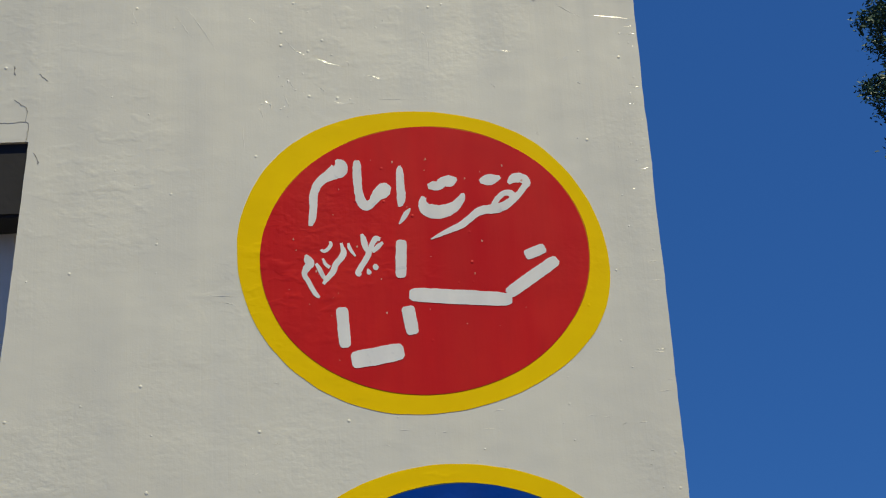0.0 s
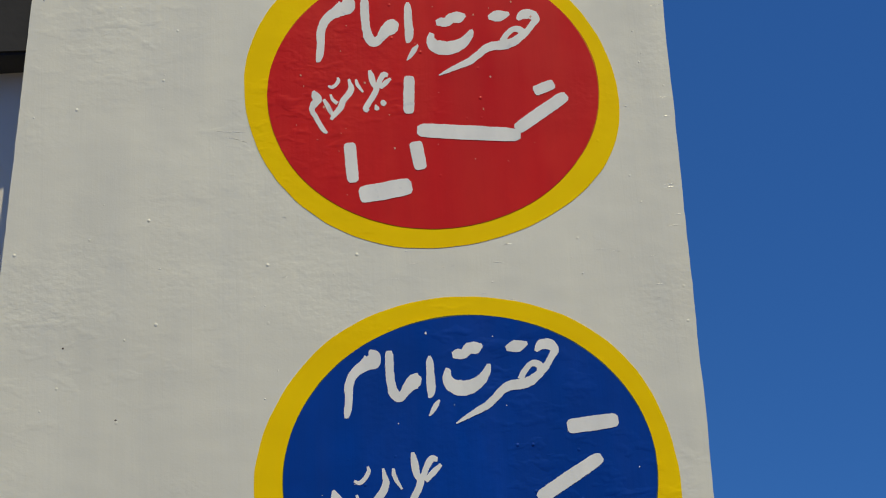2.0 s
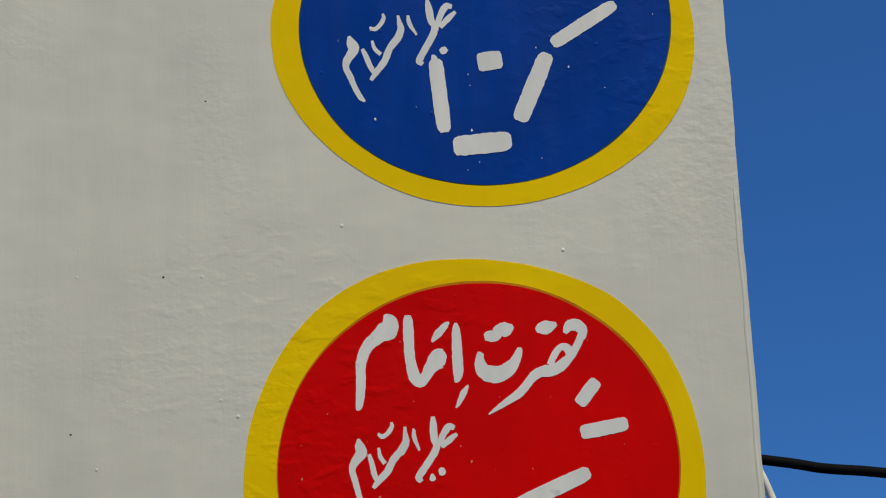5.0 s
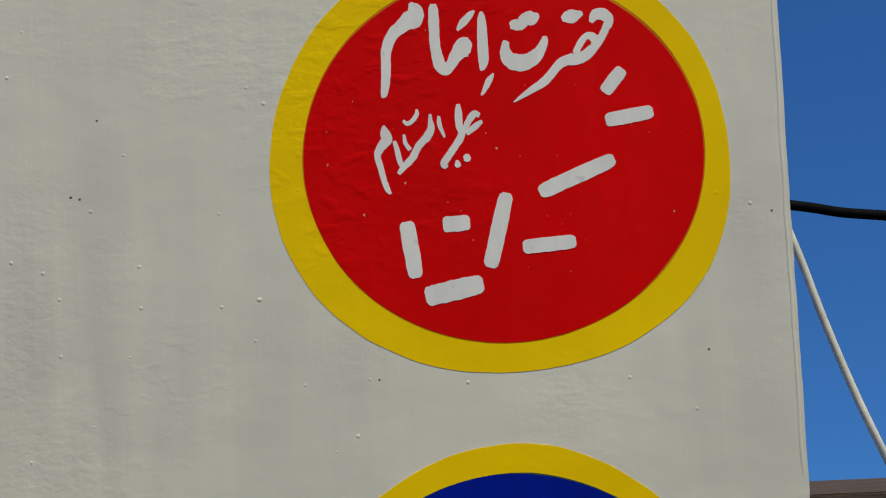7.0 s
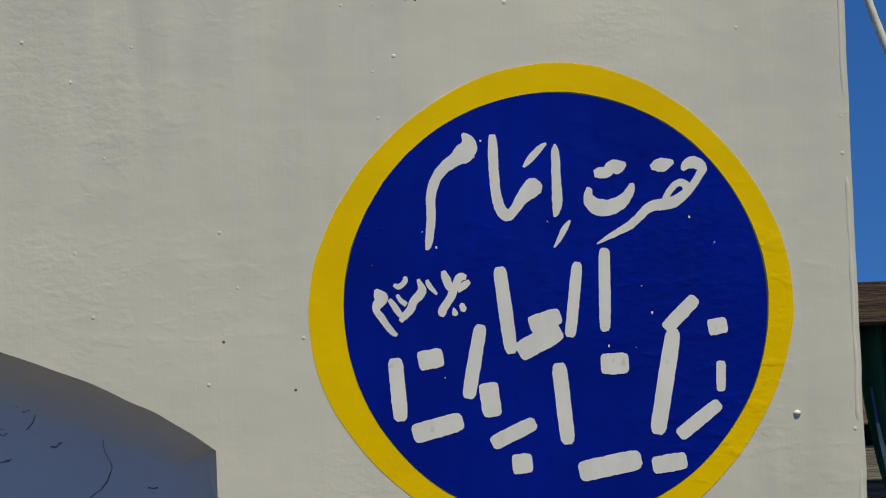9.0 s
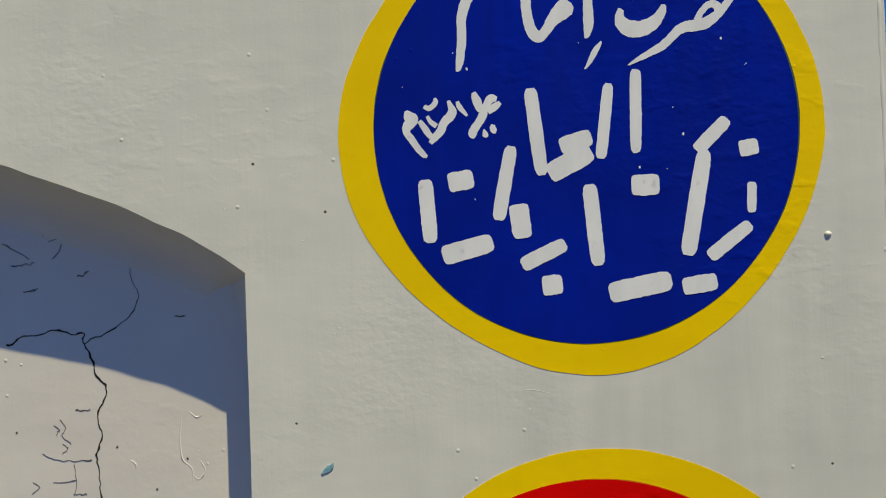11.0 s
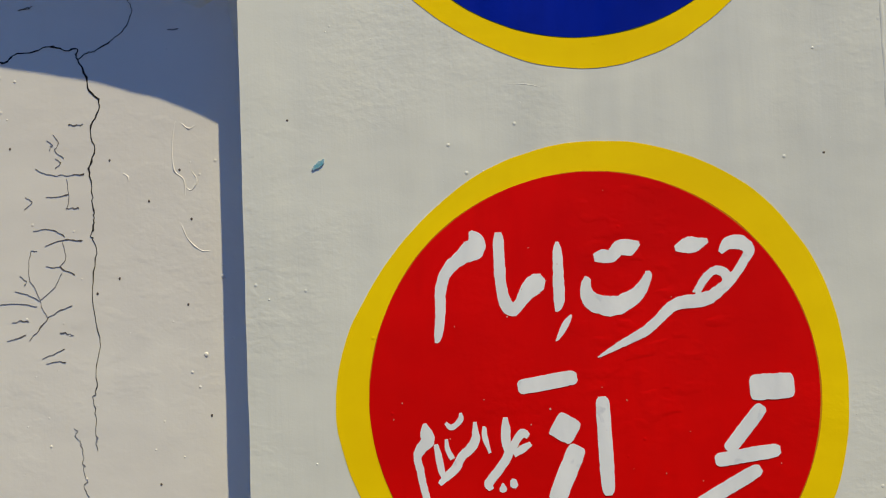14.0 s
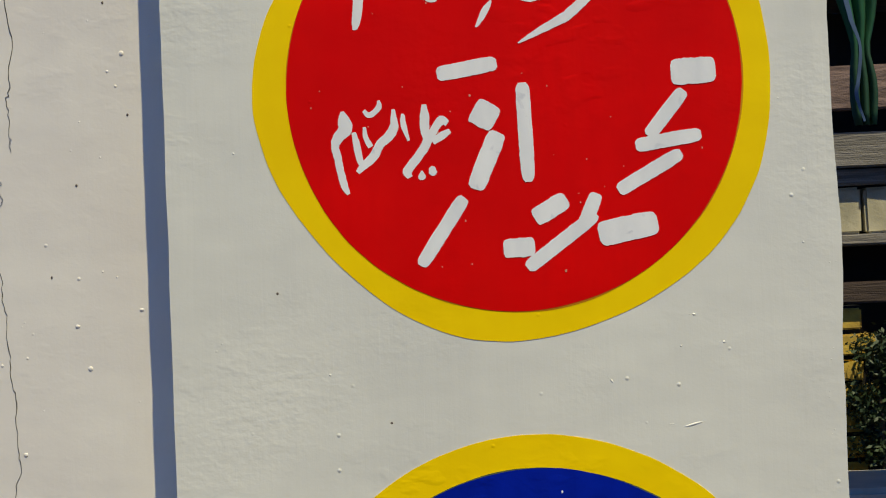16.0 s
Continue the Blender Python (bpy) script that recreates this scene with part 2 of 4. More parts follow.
def catmull(points, steps):
    """Points on a smooth curve through the given ones."""
    p = [np.array(q, float) for q in points]
    p = [2 * p[0] - p[1]] + p + [2 * p[-1] - p[-2]]
    out = []
    for i in range(1, len(p) - 2):
        for k in range(steps):
            t = k / steps
            out.append(0.5 * (2 * p[i] + (p[i + 1] - p[i - 1]) * t + (2 * p[i - 1] - 5 * p[i] + 4 * p[i + 1] - p[i + 2]) * t * t + (3 * p[i] - p[i - 1] - 3 * p[i + 1] + p[i + 2]) * t ** 3))
    return out + [p[-2]]


def brush(bm, points, y, depth=0.0006, rough=0.06, steps=6):
    """One stroke of a loaded brush: x, z and width along its middle, with slightly ragged edges."""
    path = catmull(points, steps)
    rows = []
    for i, q in enumerate(path):
        a, b = path[max(0, i - 1)], path[min(len(path) - 1, i + 1)]
        d = np.array((b[0] - a[0], b[1] - a[1]))
        d = d / (np.linalg.norm(d) + 1e-9)
        nrm = np.array((-d[1], d[0]))
        w = max(q[2], 0.0003) / 2
        l = w * (1 + rough * noise.noise((q[0] * 300, q[1] * 300, 1.7)) + 0.5 * rough * noise.noise((q[0] * 1100, q[1] * 1100, 3.1)))
        r = w * (1 + rough * noise.noise((q[0] * 300, q[1] * 300, 8.3)) + 0.5 * rough * noise.noise((q[0] * 1100, q[1] * 1100, 6.1)))
        # the inner side never folds past the centre of the bend
        e, f = np.array(q[:2]) - a[:2], np.array(b[:2]) - q[:2]
        bend = math.atan2(e[0] * f[1] - e[1] * f[0], e[0] * f[0] + e[1] * f[1])
        if abs(bend) > 0.02:
            reach = 0.85 * 0.5 * (np.linalg.norm(e) + np.linalg.norm(f)) / abs(bend)
            l, r = (min(l, reach), r) if bend > 0 else (l, min(r, reach))
        lo, hi = q[:2] + nrm * l, q[:2] - nrm * r
        y -= 0.0000015
        rows.append([bm.verts.new((lo[0], y + depth, lo[1])), bm.verts.new((lo[0], y, lo[1])), bm.verts.new((hi[0], y, hi[1])), bm.verts.new((hi[0], y + depth, hi[1]))])
    for a, b in zip(rows, rows[1:]):
        for k in range(3):
            bm.faces.new((a[k], a[k + 1], b[k + 1], b[k]))
    for end in (rows[0], rows[-1]):
        bm.faces.new(end)


def tube(bm, points, radius, sides=10, steps=6):
    path = [Vector(p) for p in catmull(points, steps)]
    rings = []
    for i, c in enumerate(path):
        d = (path[min(i + 1, len(path) - 1)] - path[max(i - 1, 0)]).normalized()
        u = d.cross(Vector((0, 1, 0.01))).normalized()
        v = d.cross(u)
        r = radius(i / (len(path) - 1)) if callable(radius) else radius
        rings.append([bm.verts.new(c + (u * math.cos(a) + v * math.sin(a)) * r) for a in (2 * math.pi * k / sides for k in range(sides))])
    for a, b in zip(rings, rings[1:]):
        for k in range(sides):
            bm.faces.new((a[k], a[(k + 1) % sides], b[(k + 1) % sides], b[k]))
    bm.faces.new(rings[0])
    bm.faces.new(rings[-1])


# ---- the wall with its niches ----
DEPTH, SLANT = 0.045, 0.06


def recess(x):
    """How deep the niche backs lie; they fall away from the pillar."""
    return DEPTH + SLANT * max(0.0, -0.31 - x)


def laid_back(bm):
    """Moves marks made at the niche's shallow side on to its slanting back."""
    for v in bm.verts:
        v.co.y += recess(v.co.x) - DEPTH


WALL_TOP, WALL_LEFT, BACK = 3.75, -1.55, 0.40


def corner_x(z):
    """The plastered outer corner, not quite straight."""
    return 0.25 + 0.0038 * math.exp(-((z - 0.905) / 0.055) ** 2) + 0.0012 * noise.noise((z * 16, 3.1, 0)) + 0.0007 * noise.noise((z * 60, 7.7, 0))


def lower_niche():
    right = [(-0.31 + 0.0008 * noise.noise((z * 20, 1, 0)), z) for z in np.linspace(0.42, 1.40, 66)]
    arch = [(-0.31, 1.427), (-0.335, 1.445), (-0.372, 1.466), (-0.420, 1.490), (-0.469, 1.509), (-0.521, 1.529), (-0.56, 1.541), (-0.62, 1.549)]
    half = [tuple(p) for p in catmull(arch, 6)]
    half = [(x + 0.0012 * noise.noise((x * 40, z * 40, 2)), z + 0.0012 * noise.noise((x * 40, z * 40, 5))) for x, z in half]
    left = [(-1.24 - x, z) for x, z in (right + half)[::-1]][1:]
    return right + half + left


def upper_niche():
    right = [(UP_TOP[0] + (UP_LOW[0] - UP_TOP[0]) * k + 0.0008 * noise.noise((k * 30, 4, 0)), UP_TOP[1] + (UP_LOW[1] - UP_TOP[1]) * k) for k in np.linspace(2.0, 0, 50)]
    top = [(x, UP_TOP[1] + 0.001 * noise.noise((x * 30, 9, 0))) for x in np.linspace(UP_TOP[0], -0.86, 30)][1:]
    return right + top + [(-0.86, right[0][1])]


def inside(p, poly):
    hit, n = False, len(poly)
    for i in range(n):
        (x0, z0), (x1, z1) = poly[i], poly[(i + 1) % n]
        if (z0 > p[1]) != (z1 > p[1]) and p[0] < (x1 - x0) * (p[1] - z0) / (z1 - z0) + x0:
            hit = not hit
    return hit


UP_TOP, UP_LOW = (-0.3885, 2.947), (-0.4061, 2.720)
holes = [lower_niche(), upper_niche()]
outer = [(corner_x(z), z) for z in np.linspace(0, WALL_TOP, 300)] + [(WALL_LEFT, WALL_TOP), (WALL_LEFT, 0)]
verts2, edges2 = [], []
for loop in [outer] + holes:
    base = len(verts2)
    verts2 += [Vector(p) for p in loop]
    edges2 += [(base + i, base + (i + 1) % len(loop)) for i in range(len(loop))]
from mathutils import geometry
cv, ce, cf, *_ = geometry.delaunay_2d_cdt(verts2, edges2, [], 0, 1e-6)
bm = bmesh.new()
bv = [bm.verts.new((v.x, 0, v.y)) for v in cv]
for f in cf:
    mid = sum((cv[i] for i in f), Vector((0, 0))) / len(f)
    if inside(mid, outer) and not any(inside(mid, h) for h in holes):
        bm.faces.new([bv[i] for i in f])
bmesh.ops.delete(bm, geom=[v for v in bm.verts if not v.link_faces], context="VERTS")
rim = [e for e in bm.edges if len(e.link_faces) == 1]
# the niches curve in to their backs: a wide cove under the arch, a tight one along the jambs


def inward(p):
    """The way into a niche from a point on its edge, and the size of the cove there."""
    for h in holes:
        n = len(h)
        for i, q in enumerate(h):
            if abs(q[0] - p.x) < 1e-5 and abs(q[1] - p.z) < 1e-5:
                total, size = Vector((0, 0)), 0.0
                for k in range(-4, 5):
                    d = (Vector(h[(i + k + 1) % n]) - Vector(h[(i + k - 1) % n])).normalized()
                    total += Vector((-d.y, d.x))
                    size += (0.006 + 0.066 * max(0.0, -d.x) ** 2) / 9
                return total.normalized(), size
    return None, 0


current = rim
ways = {}
for step in range(1, 11):
    ext = bmesh.ops.extrude_edge_only(bm, edges=current)
    made = [g for g in ext["geom"] if isinstance(g, bmesh.types.BMVert)]
    for v in made:
        prev = next(e.other_vert(v) for e in v.link_edges if e.other_vert(v) not in made)
        origin, way, size = ways[prev] if prev in ways else (prev.co.copy(), *inward(prev.co))
        ways[v] = (origin, way, size)
        k = step / 10
        if way is None:
            v.co = origin + Vector((0, DEPTH * k, 0))
        else:
            a = k * math.pi / 2
            v.co = origin + Vector((way.x * size * (1 - math.cos(a)), (recess(origin.x + way.x * size) + 0.0008) * math.sin(a), way.y * size * (1 - math.cos(a))))
    current = [g for g in ext["geom"] if isinstance(g, bmesh.types.BMEdge) and all(v in made for v in g.verts)]
wall = mesh_object("wall_front", bm, WHITE)
for p in wall.data.polygons:
    p.use_smooth = abs(p.normal.y) < 0.999
tagged(wall, "white limewashed plaster wall with shallow niches", "wall", kind="structure")
bev = wall.modifiers.new("worn_edge", "BEVEL")
bev.width, bev.segments, bev.limit_method, bev.angle_limit = 0.0025, 3, "ANGLE", radians(50)
bm = box(bmesh.new(), WALL_LEFT, 0.2505, DEPTH, BACK, 0, WALL_TOP)
bmesh.ops.bisect_plane(bm, geom=bm.verts[:] + bm.edges[:] + bm.faces[:], plane_co=(-0.31, 0, 0), plane_no=(1, 0, 0))
for v in bm.verts:
    if v.co.y < 0.1:
        v.co.y = recess(v.co.x)
core = mesh_object("wall_core", bm, NICHE)
tagged(core, "white plaster backing of the wall niches", "wall", kind="structure")

# near-black box added across the top of the upper niche
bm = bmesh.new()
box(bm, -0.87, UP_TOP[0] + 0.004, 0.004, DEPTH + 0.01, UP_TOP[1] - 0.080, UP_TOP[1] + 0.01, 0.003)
part("top_panel", bm, DARK_PANEL, core, "near-black added panel across the top of the upper niche")

# raised lip of plaster along the outer corner
bm = bmesh.new()
for z0, z1 in ((1.18, 1.41), (1.42, 1.66), (1.67, 2.30)):
    pts = [(corner_x(z) - 0.0046 - 0.0008 * noise.noise((z * 30, 0, 4)), 0.0026 - 0.0005 * noise.noise((z * 40, 3, 0)), z) for z in np.linspace(z0, z1, 26)]
    tube(bm, pts, lambda k: 0.0031 * min(1, 0.3 + 8 * k, 0.3 + 8 * (1 - k)), 14, 3)
part("corner_lip", bm, WHITE, wall, "rounded plaster lip at the corner", True)
# ---- ground ----
bm = bmesh.new()
n = 60
grid = [[bm.verts.new((x, y, -0.03 - 0.24 * max(0.0, y - 5) + (0.02 * noise.noise((x * 0.6, y * 0.6, 0)) if abs(x) < 30 and abs(y) < 30 else 0))) for x in np.sign(np.linspace(-1, 1, n)) * np.abs(np.linspace(-1, 1, n)) ** 3 * 1500] for y in np.sign(np.linspace(-1, 1, n)) * np.abs(np.linspace(-1, 1, n)) ** 3 * 1500]
for r0, r1 in zip(grid, grid[1:]):
    for i in range(n - 1):
        bm.faces.new((r0[i], r0[i + 1], r1[i + 1], r1[i]))
tagged(mesh_object("ground", bm, EARTH), "dry trodden earth around the wall", "ground", kind="structure")

# ---- painted medallions ----
MM = 0.001
IMAM = [
    [(-98, 146, 2.9), (-94, 139, 14.4), (-96, 131, 20.2), (-106, 124, 13.4), (-118, 114, 10.6), (-125, 98, 9.6), (-126, 77, 8.6), (-128, 60, 7.7), (-130, 51, 3.8)],
    [(-74, 144, 5.8), (-74, 136, 9.1), (-74, 116, 9.6), (-73, 97, 9.6), (-70, 83, 11.0), (-64, 77, 11.0), (-58, 82, 9.6), (-51, 92, 13.4), (-44, 98, 18.5), (-40, 98, 16.3), (-36, 97, 7.7)],
    [(-24, 134, 2.4), (-24, 126, 7.7), (-24, 104, 9.1), (-24, 85, 9.6), (-26, 74, 3.8)],
    [(-14, 71, 1.9), (-19, 64, 5.8), (-24, 55, 4.3), (-28, 49, 1.4)],
]
HAZRAT = [
    [(1, 103, 5.8), (-1, 93, 9.6), (3, 83, 15), (13, 78, 17), (26, 78, 16.3), (40, 85, 13), (48, 94, 9.6), (52, 102, 6.7), (52, 106, 3.8)],
    [(7, 119, 6.7), (14, 120, 11.5), (22, 120, 10.6), (28, 126, 12.5), (37, 127, 14.4), (46, 130, 3.8)],
    [(76, 124, 4.8), (84, 126, 12.5), (92, 127, 13.4), (104, 130, 3.8)],
    [(114, 119, 3.8), (120, 126, 10.6), (128, 128, 12.4), (135, 125, 11.5), (138, 119, 9.6), (134, 112, 7.7), (128, 103, 7.7), (120, 94, 8.6), (113, 88, 9.6), (104, 82, 11), (92, 79, 12), (80, 78, 11), (70, 74, 9.6), (60, 65, 8.6), (48, 55, 8.6), (32, 47, 6.7), (18, 40, 4.3), (7, 34, 1.4)],
    [(92, 85, 6.7), (98, 95, 6.7), (106, 103, 6.7), (113, 104, 8), (118, 100, 8.6), (118, 94, 6.7)],
]
BLESSING = [
    [(-143, -17, 2.9), (-142, -25, 10.6), (-141, -32, 11.5), (-148, -40, 8.6), (-150, -47, 6.7), (-148, -57, 6.7), (-146, -69, 6.2), (-143, -81, 5.8), (-140, -87, 2.9)],
    [(-134, -35, 3.8), (-132, -45, 5.8), (-130, -57, 5.8), (-128, -63, 4.8)],
    [(-132, -69, 3.8), (-126, -63, 6.7), (-118, -56, 7.7), (-112, -46, 7.7), (-104, -39, 8.6), (-100, -32, 7.7), (-100, -24, 4.8), (-100, -17, 2.9)],
    [(-125, -31, 2.9), (-124, -40, 4.3), (-120, -48, 4.8)],
    [(-125, -17, 2.9), (-121, -21, 4.8), (-116, -19, 4.8), (-112, -14, 4.8), (-112, -9, 2.4)],
    [(-92, -21, 2.9), (-92, -30, 4.8), (-88, -44, 2.4)],
    [(-74, -14, 3.8), (-74, -24, 7.7), (-74, -36, 7.7), (-72, -43, 7.7), (-74, -49, 7.7), (-80, -57, 7.7), (-86, -64, 7.7), (-90, -70, 7.7), (-88, -75, 4.8)],
    [(-70, -44, 6.7), (-66, -35, 6.7), (-60, -28, 7.7), (-55, -31, 4.8)],
    [(-68, -46, 4.8), (-60, -41, 6.7), (-53, -37, 3.8)],
    [(-80, -72, 4.8), (-78, -73, 9.0), (-76, -72, 4.8)],
    [(-72, -70, 4.8), (-69, -70, 9.0), (-66, -69, 4.8)],
]


def placed(stroke, m, fat):
    """A stroke moved and stretched by m: x by its first three numbers, z by the rest."""
    return [((m[0] * x + m[1] * z + m[2]) * MM, (m[3] * x + m[4] * z + m[5]) * MM, w * fat * MM) for x, z, w in stroke]


def medallion(cx, cz, outer_r, inner_c, inner_r, paint, seed, label, words, bars, slip=(0.0003, 0.0002, 0.0006), drift=()):
    thing = tagged(new("medallion"), label, "medallion", "medallions down the wall")
    thing.location = (cx, 0, cz)
    k = 180
    ang = [2 * math.pi * i / k for i in range(k)]

    def oval(c, r, s, rough):
        return [(c[0] + r[0] * math.cos(a) * (1 + rough * noise.noise((math.cos(a) * 2.2, math.sin(a) * 2.2, s)) + 0.0015 * noise.noise((math.cos(a) * 14, math.sin(a) * 14, s))),
                 c[1] + r[1] * math.sin(a) * (1 + rough * noise.noise((math.cos(a) * 2.2, math.sin(a) * 2.2, s)) + 0.0015 * noise.noise((math.cos(a) * 14, math.sin(a) * 14, s)))) for a in ang]
    rim_in = oval(inner_c, inner_r, seed, 0.006)
    # the border was drawn freehand: its outline strays from an oval in slow waves
    edge = []
    for (x, z), a in zip(oval((0, 0), outer_r, seed + 5, 0.003), ang):
        stray = 1 + sum(c * math.cos(n * a) + d * math.sin(n * a) for n, (c, d) in enumerate(drift))
        stray += 0.0035 * noise.noise((math.cos(a) * 7, math.sin(a) * 7, seed + 9))
        edge.append((x * stray, z * stray))
    bm = bmesh.new()
    ring(bm, [(x * 0.985, z * 0.985) for x, z in rim_in], edge, -0.0003, 0.0004)
    part("border", bm, YELLOW, thing, "yellow painted border ring")
    bm = bmesh.new()
    ring(bm, [(x * 0.97, z * 0.97) for x, z in rim_in], [(x * 1.0, z * 1.0) for x, z in oval((inner_c[0] + slip[0], inner_c[1] + slip[1]), (inner_r[0] + slip[2], inner_r[1] + slip[2]), seed + 2, 0.007)], -0.00045, 0.0002)
    part("overlap", bm, OLIVE if paint in (BLUE, LIGHT_BLUE) else RUST, thing, "dark line where the two paints overlap")
    bm = bmesh.new()
    fan_disc(bm, rim_in, -0.0006, 0.0003)
    part("field", bm, paint, thing)
    lift = 0
    for name, strokes, m, fat in words:
        bm = bmesh.new()
        for s in strokes:
            lift += 1
            brush(bm, placed(s, m, fat), -0.00072 - 0.000006 * lift, 0.00015, 0.12)
        part(name, bm, LETTER, thing, "white brush lettering")
    for x0, z0, x1, z1, w in bars:
        bm = bmesh.new()
        lift += 1
        dx, dz = x1 - x0, z1 - z0
        pts = [((x0 + dx * t) * MM, (z0 + dz * t) * MM, w * MM * s) for t, s in ((-0.05, 0.55), (0.03, 0.95), (0.35, 1.0), (0.7, 1.0), (0.97, 0.9), (1.05, 0.5))]
        brush(bm, pts, -0.00072 - 0.000006 * lift, 0.00015, 0.07)
        part("bar", bm, LETTER, thing)
    rs = random.Random(int(seed * 10))
    bm = bmesh.new()
    for _ in range(34 if paint in (RED, FADED_RED) else 20):
        a, q = rs.uniform(0, 6.28), math.sqrt(rs.random()) * 0.93
        r = rs.choice((0.0004, 0.0005, 0.0006, 0.001))
        x, z = inner_r[0] * q * math.cos(a), inner_r[1] * q * math.sin(a)
        fan_disc(bm, [(x + r * math.cos(b) * rs.uniform(0.6, 1.3), z + r * math.sin(b) * rs.uniform(0.8, 1.8)) for b in (0, 0.9, 1.8, 2.7, 3.6, 4.5, 5.4)], -0.0008, 0.0003)
    ob = part("paint_specks", bm, LETTER if paint in (BLUE, LIGHT_BLUE) else SPECK, thing, "tiny spatters of paint")
    ob["kind"] = "stuff"
    return thing


SAME = (1, 0, 0, 0, 1, 0)
FATHA = [[(-50, 116, 2), (-44, 123, 7), (-36, 131, 6), (-31, 135, 2)]]
RED_LABEL = "red painted medallion with yellow border and white lettering"
BLUE_LABEL = "blue painted medallion with yellow border and white lettering"
medallion(0.008, 2.803, (0.188, 0.1635), (0.0025, 0.002), (0.1655, 0.143), FADED_RED, 1.0, RED_LABEL + ", wide oval",
          [("lettering", IMAM, (0.876, 0, 2.2, 0, 0.758, 0.6), 0.92), ("lettering", HAZRAT, (0.774, 0, 3.6, 0, 0.679, -3.0), 0.88), ("lettering", BLESSING, (0.832, -0.145, -0.7, 0.26, 0.663, 57.2), 0.78)],
          [(-11, -38, 82, -47, 15), (85, -40, 133, -8, 13), (-21, 19, -23, -18, 11), (-83, -50, -81, -88, 12), (-73, -103, -26, -96, 18), (-18, -51, -14, -78, 13), (104, -1, 123, 6, 11)], drift=[(-0.0006, 0), (-0.003, 0.0131), (-0.0002, -0.0244), (0.0091, 0.0007), (-0.0096, -0.0071), (-0.0016, -0.0049)])
medallion(0.0225, 2.4195, (0.1985, 0.1745), (0.003, 0.0005), (0.1735, 0.154), LIGHT_BLUE, 2.0, BLUE_LABEL + ", wide oval",
          [("lettering", IMAM, (0.761, 0, -11.4, 0, 0.677, 26), 0.85), ("lettering", HAZRAT, (0.742, 0, -13.2, 0, 0.771, 24.6), 0.85), ("lettering", BLESSING, (1.0875, -0.134, 28.6, 0.416, 0.9275, 69.7), 0.85)],
          [(98, 43, 142, 47, 14), (67, -21, 123, 12, 13), (-45, -35, -40, -99, 14), (-30, -116, 19, -113, 19), (31, -92, 58, -34, 16), (-5, -37, 16, -35, 18)], drift=[(-0.0031, 0), (0.0093, -0.0026), (-0.0011, -0.0117), (-0.0053, -0.0064), (-0.0035, -0.0019), (-0.0054, -0.0043)])
medallion(-0.0050, 2.0085, (0.2045, 0.1905), (0.0025, 0.0005), (0.1785, 0.1665), RED, 3.0, RED_LABEL,
          [("lettering", IMAM + FATHA, (0.858, 0, 9.4, 0, 0.899, 11.3), 0.98), ("lettering", HAZRAT, (0.677, 0, 9.3, 0, 0.817, 20.2), 0.9), ("lettering", BLESSING, (0.9755, -0.017, 36.1, 0.199, 0.89, 75.9), 0.85)],
          [(97, 28, 136, 34, 13), (36, -33, 98, -8, 14), (-86, -57, -80, -103, 14), (-70, -122, -23, -113, 18), (-13, -96, 3, -36, 14), (-53, -59, -31, -58, 14), (18, -82, 61, -79, 13), (96, 54, 112, 73, 12)], (0.0006, 0.0010, 0.0012), drift=[(0.0156, 0), (-0.0025, -0.0104), (-0.0013, -0.0077), (-0.0004, -0.007), (-0.0139, 0.0024), (-0.0041, -0.002)])
medallion(-0.013, 1.542, (0.21, 0.212), (0.003, 0), (0.183, 0.186), BLUE, 4.0, BLUE_LABEL + ", round and crowded",
          [("lettering", IMAM + FATHA, (1.08, 0, 35, 0, 1.061, -0.9), 0.9), ("lettering", HAZRAT, (0.71, 0, 37, 0, 0.716, 28.5), 0.86), ("lettering", BLESSING, (0.869, -0.209, -31.1, 0.176, 0.591, 56.1), 0.95)],
          [(-43, 33, -36, -36, 12), (-28, -38, 6, -21, 18), (-18, -15, 7, -8, 15), (16, -24, 24, 35, 10), (48, 46, 46, -20, 10), (-137, -42, -134, -92, 13), (-122, -106, -82, -96, 17), (-74, -74, -62, -16, 12), (-116, -43, -96, -40, 17), (-57, -65, -54, -92, 17), (-54, -116, -19, -100, 13), (5, -52, 10, -116, 13), (21, -143, 70, -134, 18), (88, -109, 104, -27, 14), (99, -22, 124, 2, 12), (42, -51, 64, -51, 18), (107, -114, 140, -89, 12), (144, -53, 143, -77, 8), (135, -23, 150, -21, 14), (83, -140, 110, -136, 15), (-38, -135, -22, -134, 17)], drift=[(-0.0135, 0), (-0.0007, -0.0013), (-0.002, 0.0016), (-0.0097, -0.0003), (0.0152, 0.0027), (0.0023, -0.0015)])
medallion(-0.0155, 1.046, (0.2185, 0.217), (0.0015, 0.001), (0.191, 0.192), RED, 5.0, RED_LABEL + ", large and round",
          [("lettering", IMAM, SAME, 1.0), ("lettering", HAZRAT, SAME, 1.0), ("lettering", BLESSING, SAME, 1.0)],
          [(-60, 11, -14, 18, 13), (-32, -20, -15, -30, 22), (-14, -42, -33, -85, 16), (-45, -96, -80, -147, 12), (9, -3, 11, -79, 12), (16, -113, 41, -99, 16), (-11, -138, 13, -137, 16), (10, -153, 64, -114, 12), (56, -121, 67, -96, 12), (70, -129, 115, -121, 21), (104, -56, 154, -49, 12), (88, -92, 137, -65, 12), (114, -47, 142, -13, 12), (135, 4, 169, 5, 22)], drift=[(-0.0068, 0), (0.0148, 0.0100), (-0.0034, 0.0092), (-0.0116, -0.0016), (0.0051, -0.0044), (-0.0098, -0.0029)])
